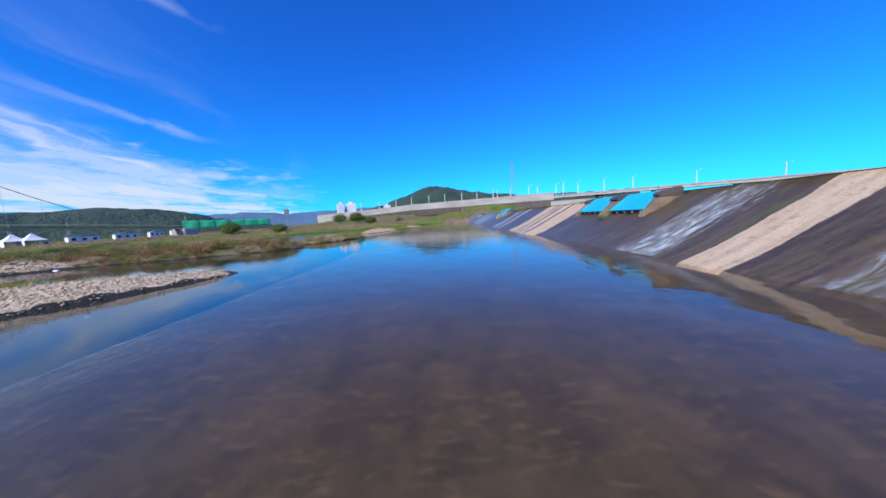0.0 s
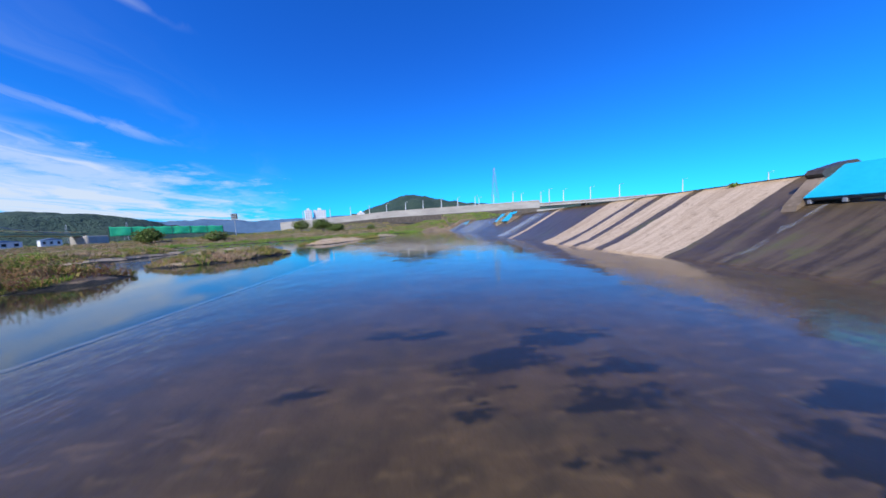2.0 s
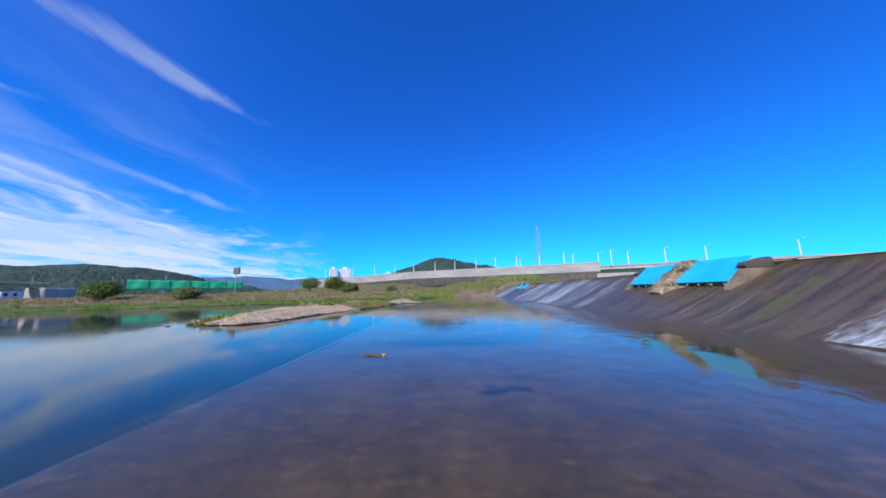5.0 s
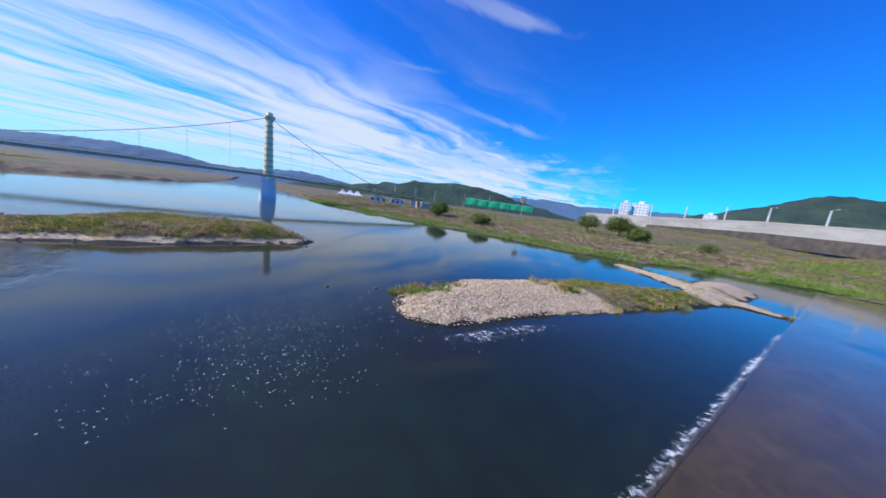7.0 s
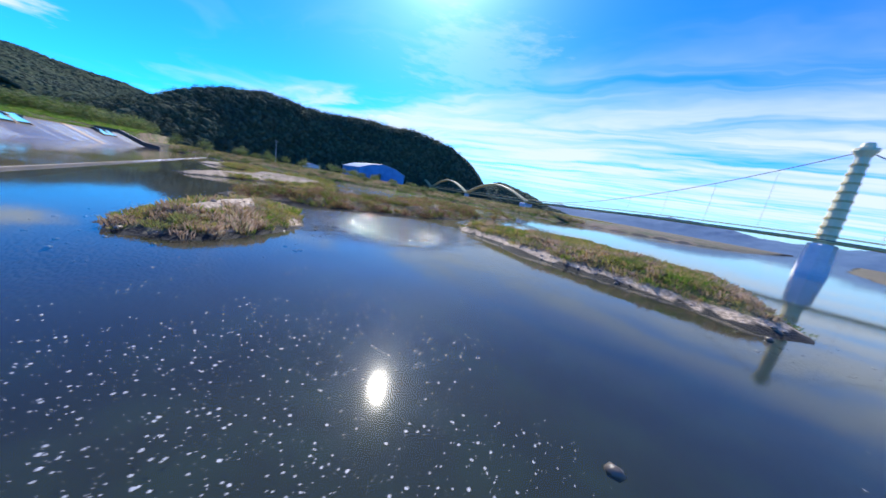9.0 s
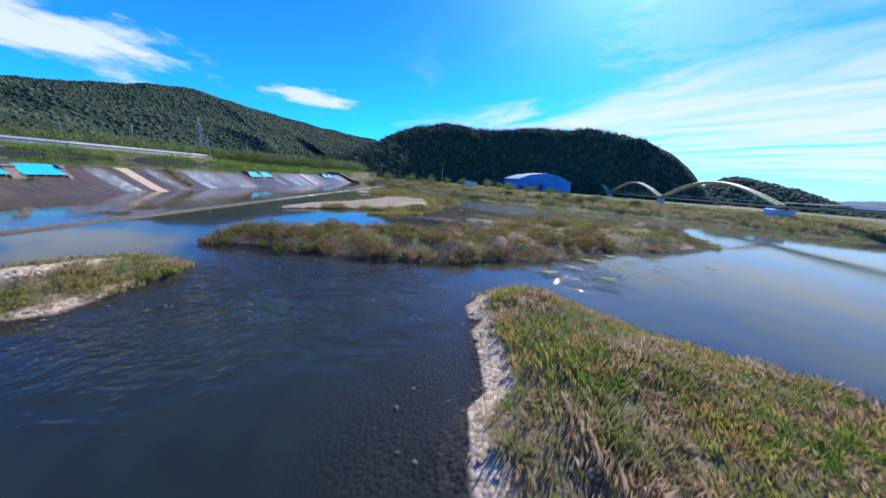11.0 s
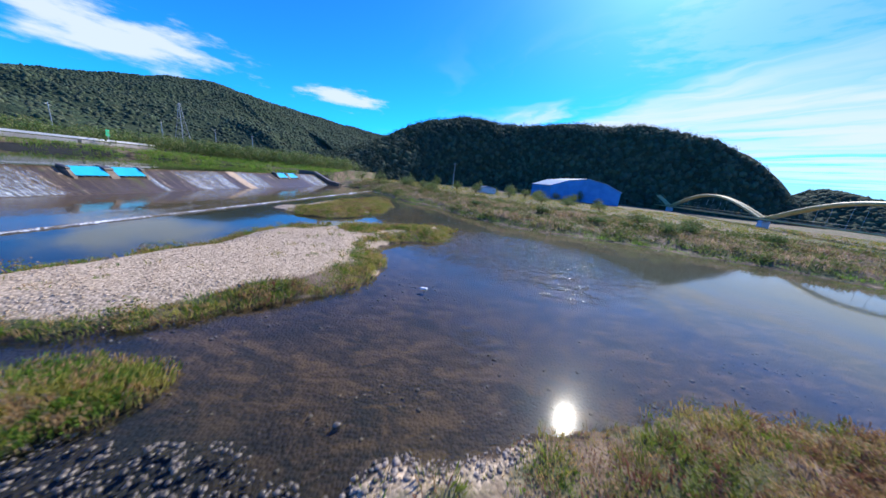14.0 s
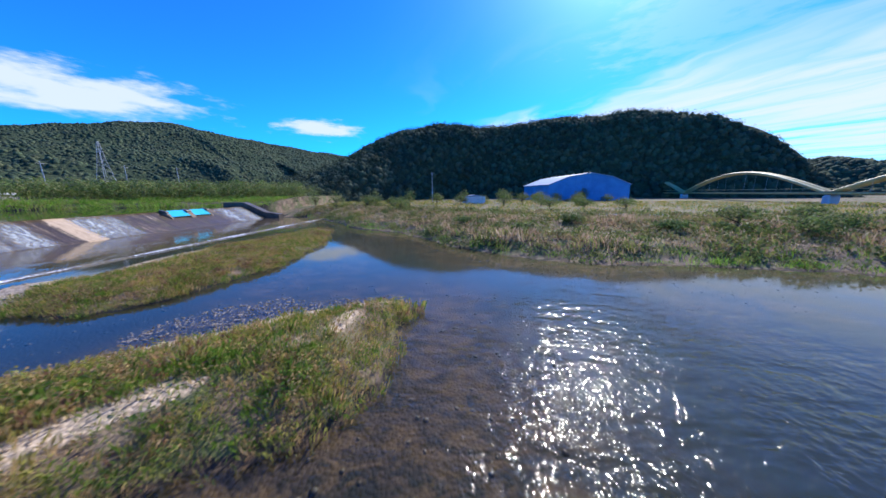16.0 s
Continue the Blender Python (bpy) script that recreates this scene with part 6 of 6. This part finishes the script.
p = np.stack([x[ok], y[ok], np.full(ok.sum(), -0.20)], 1)
stuff("shoal_gravel", "wet stones standing out of the riffle", "stones", DARK_STONES, ROCKS, p, 0.07 + 0.18 * r.uniform(0, 1, len(p)) ** 2, 6)
r = np.random.RandomState(58)
x, y = r.uniform(-46, -26, 9000), r.uniform(-28, -17, 9000)
ok = chain(x, y, ((-28.5, -20.0, 0.7), (-33, -22.8, 1.7), (-40.5, -24.0, 1.3))) + 1.2 * fbm(x, y, 3, 63) < 0
p = np.stack([x[ok], y[ok], np.full(ok.sum(), -0.20)], 1)
stuff("shoal_gravel", "brown stones breaking the riffle beside the bar", "stones", MID_STONES, ROCKS, p, 0.06 + 0.16 * r.uniform(0, 1, len(p)) ** 2, 7)
r = np.random.RandomState(55)
for x, y, s in ((-41, -16.8, 0.4), (-39.6, 60.5, 0.24), (-40.2, 63.6, 0.22), (-39.0, 56.6, 0.2), (-38.9, 67.0, 0.3), (-24.4, 69.5, 0.22), (-25.4, 66.5, 0.2), (-33.5, 4.2, 0.2), (-40.5, 12.0, 0.2), (-44.6, 18.8, 0.22)):
    v, f = proto_ico(int(600 + x * 3 + y), 0.6)
    ob = new("rock", mesh_of("rock", v * s * 1.6 + np.array([0, 0, s * 0.25]), f, DARK_STONES, True))
    ob.matrix_basis = pose(x, y, -0.25, 0, 0, r.uniform(0, 360))
    tagged(ob, "dark wet rock standing out of the shallow water", "rock", "dark rocks")
for x, y, s, z in ((-39.0, 26.4, 0.35, -0.17), (-38.0, 26.0, 0.2, -0.17), (-41.4, 0.1, 0.26, -0.17)):
    bm = bmesh.new()
    box(bm, -s, s, -s * 0.6, s * 0.6, 0, s * 0.5, s * 0.15)
    ob = part("foam_block", bm, WHITE_CLOTH)
    ob.matrix_basis = pose(x, y, z - 0.04, 6, 4, x * 9)
    tagged(ob, "white block of plastic foam afloat in the shallows", "litter", "litter")
log = thing("log", "short dark log lying in the thin water on the apron", "log", at=(-5.6, 57.9, -0.02), turn=-12)
bar("stem", [(-0.36, 0, 0.02), (0, 0.02, 0.035), (0.3, 0, 0.02)], [0.035, 0.05, 0.035], BARK, log)
bm = bmesh.new()
bmesh.ops.create_icosphere(bm, subdivisions=2, radius=0.065, matrix=pose(0.40, 0, 0.05))
tagged(part("float_ball", bm, DRIFT), "small pale float ball beside a log", "float").matrix_basis = pose(-5.6, 57.9, -0.02, 0, 0, -12)

# flecks of foam on the river; white ones by the riffle paint its sun glints
r = np.random.RandomState(66)
n = 60000
x, y = r.uniform(-34, -8.2, n), r.uniform(44, 78, n)
z, c, b = land(x, y)
# The last term sows flecks at -31, 46.3 as painted sun glints.
lane = 0.55 * fbm(x, y, 7, 90) + 0.5 * fbm(x, y, 1.2, 95) + 1.0 * np.exp(-((x + 20) / 7.5) ** 2 - ((y - 63.5) / 6.5) ** 2) + 0.5 * np.exp(-((x + 20) / 4) ** 2 - ((y - 55) / 3) ** 2) + 0.9 * np.exp(-((x + 31) / 3) ** 2 - ((y - 46.3) / 1.8) ** 2)
ok = (z < -0.22) & (x > -34) & (y > 44.5) & (r.uniform(0, 1, n) < 0.9 * step(0.45, 1.25, lane))
p = np.stack([x[ok], y[ok], np.full(ok.sum(), -0.168)], 1)


def proto_fleck(seed):
    q = np.random.RandomState(seed)
    a = np.arange(7) / 7 * 6.283
    rad = q.uniform(0.3, 0.6, 7)
    v = np.concatenate([[[0, 0, 0.05]], np.stack([np.cos(a) * rad, np.sin(a) * rad, np.zeros(7)], 1)])
    return v, np.array([(0, i + 1, (i + 1) % 7 + 1) for i in range(7)])


stuff("foam_flecks", "white flecks of foam and painted sun glints on the dark river", "foam", FLECK, [proto_fleck(i) for i in range(5)], p, 0.013 + 0.045 * r.uniform(0, 1, len(p)) ** 4, 4)
X, Y = np.meshgrid(np.linspace(-16.6, -9, 40), np.linspace(68, 84, 60))
d = chain(X, Y, ISLANDS["gravel"][0])
thick = np.clip(0.8 * step(0, 0.6, d) * (1 - step(0.6, 3.4, d)) + 0.45 * fbm(X, Y, 3, 97), 0, 1) * (1 - step(79, 84, Y)) * step(68, 70, Y)
tagged(new("water_wash", grid_mesh("water_wash", X, Y, np.full(X.shape, -0.165), WASH, [("thick", thick - 0.30)])), "white wash of foam beside the gravel island", "water", kind="structure")

# yellow green algae afloat off the meadow island
r = np.random.RandomState(88)
for i, (ax, ay) in enumerate(((-54.6, 31.2), (-55.7, 32.4), (-61.2, 29.4), (-51.4, 33.6), (-57.5, 33.8), (-53, 35.6), (-59, 31.4), (-63, 33), (-48.6, 36.2), (-50.2, 38.6), (-46.0, 38.0), (-56.5, 36.6))):
    w = r.uniform(0.5, 1.1)
    X, Y = np.meshgrid(np.linspace(-1.6, 1.6, 14), np.linspace(-1, 1, 12))
    e = np.hypot(X / 1.6, Y) + 0.35 * fbm(X + i * 9, Y, 0.9, 99)
    a = r.uniform(-0.5, 0.9)
    tagged(new("algae_patch", grid_mesh("algae_patch", ax + w * (X * math.cos(a) - Y * math.sin(a)), ay + w * (X * math.sin(a) + Y * math.cos(a)), np.full(X.shape, -0.166 + 0.0005 * i), ALGAE, [("thick", np.clip(1.0 - e, -0.6, 0.8))])), "yellow green mat of algae floating on the river", "algae", "algae patches")

# concrete at both ends of the weir
for name, y0, y1, label in (("abutment", WEIR_N, WEIR_N + 3, "pale concrete abutment at the weir's end"), ("abutment", WEIR_S - 2.2, WEIR_S, "dark concrete abutment at the weir's end")):
    bm = bmesh.new()
    prism(bm, [(6.0, -1.0), (6.0, 1.0), (10.0, 1.6), (16.0, 4.4), (22.0, 4.4), (22.0, -1.0)], y0, y1)
    tagged(part(name, bm, PIER_TAN if y0 > 0 else CONCRETE_DARK), label, "wall", kind="structure")
ramp = thing("ramp", "pale concrete ramp and step beside the weir's end", "ramp", kind="structure")
bm = bmesh.new()
prism(bm, [(-2, -0.8), (-2, 0.35), (7, 1.2), (7, -0.8)], WEIR_N + 0.5, WEIR_N + 7)
part("slab", bm, PIER_TAN, ramp)
bm = bmesh.new()
prism(bm, [(-1, -0.8), (-1, 1.2), (6, 2.2), (6, -0.8)], WEIR_N + 7, WEIR_N + 9)
part("step", bm, PIER_TAN, ramp)
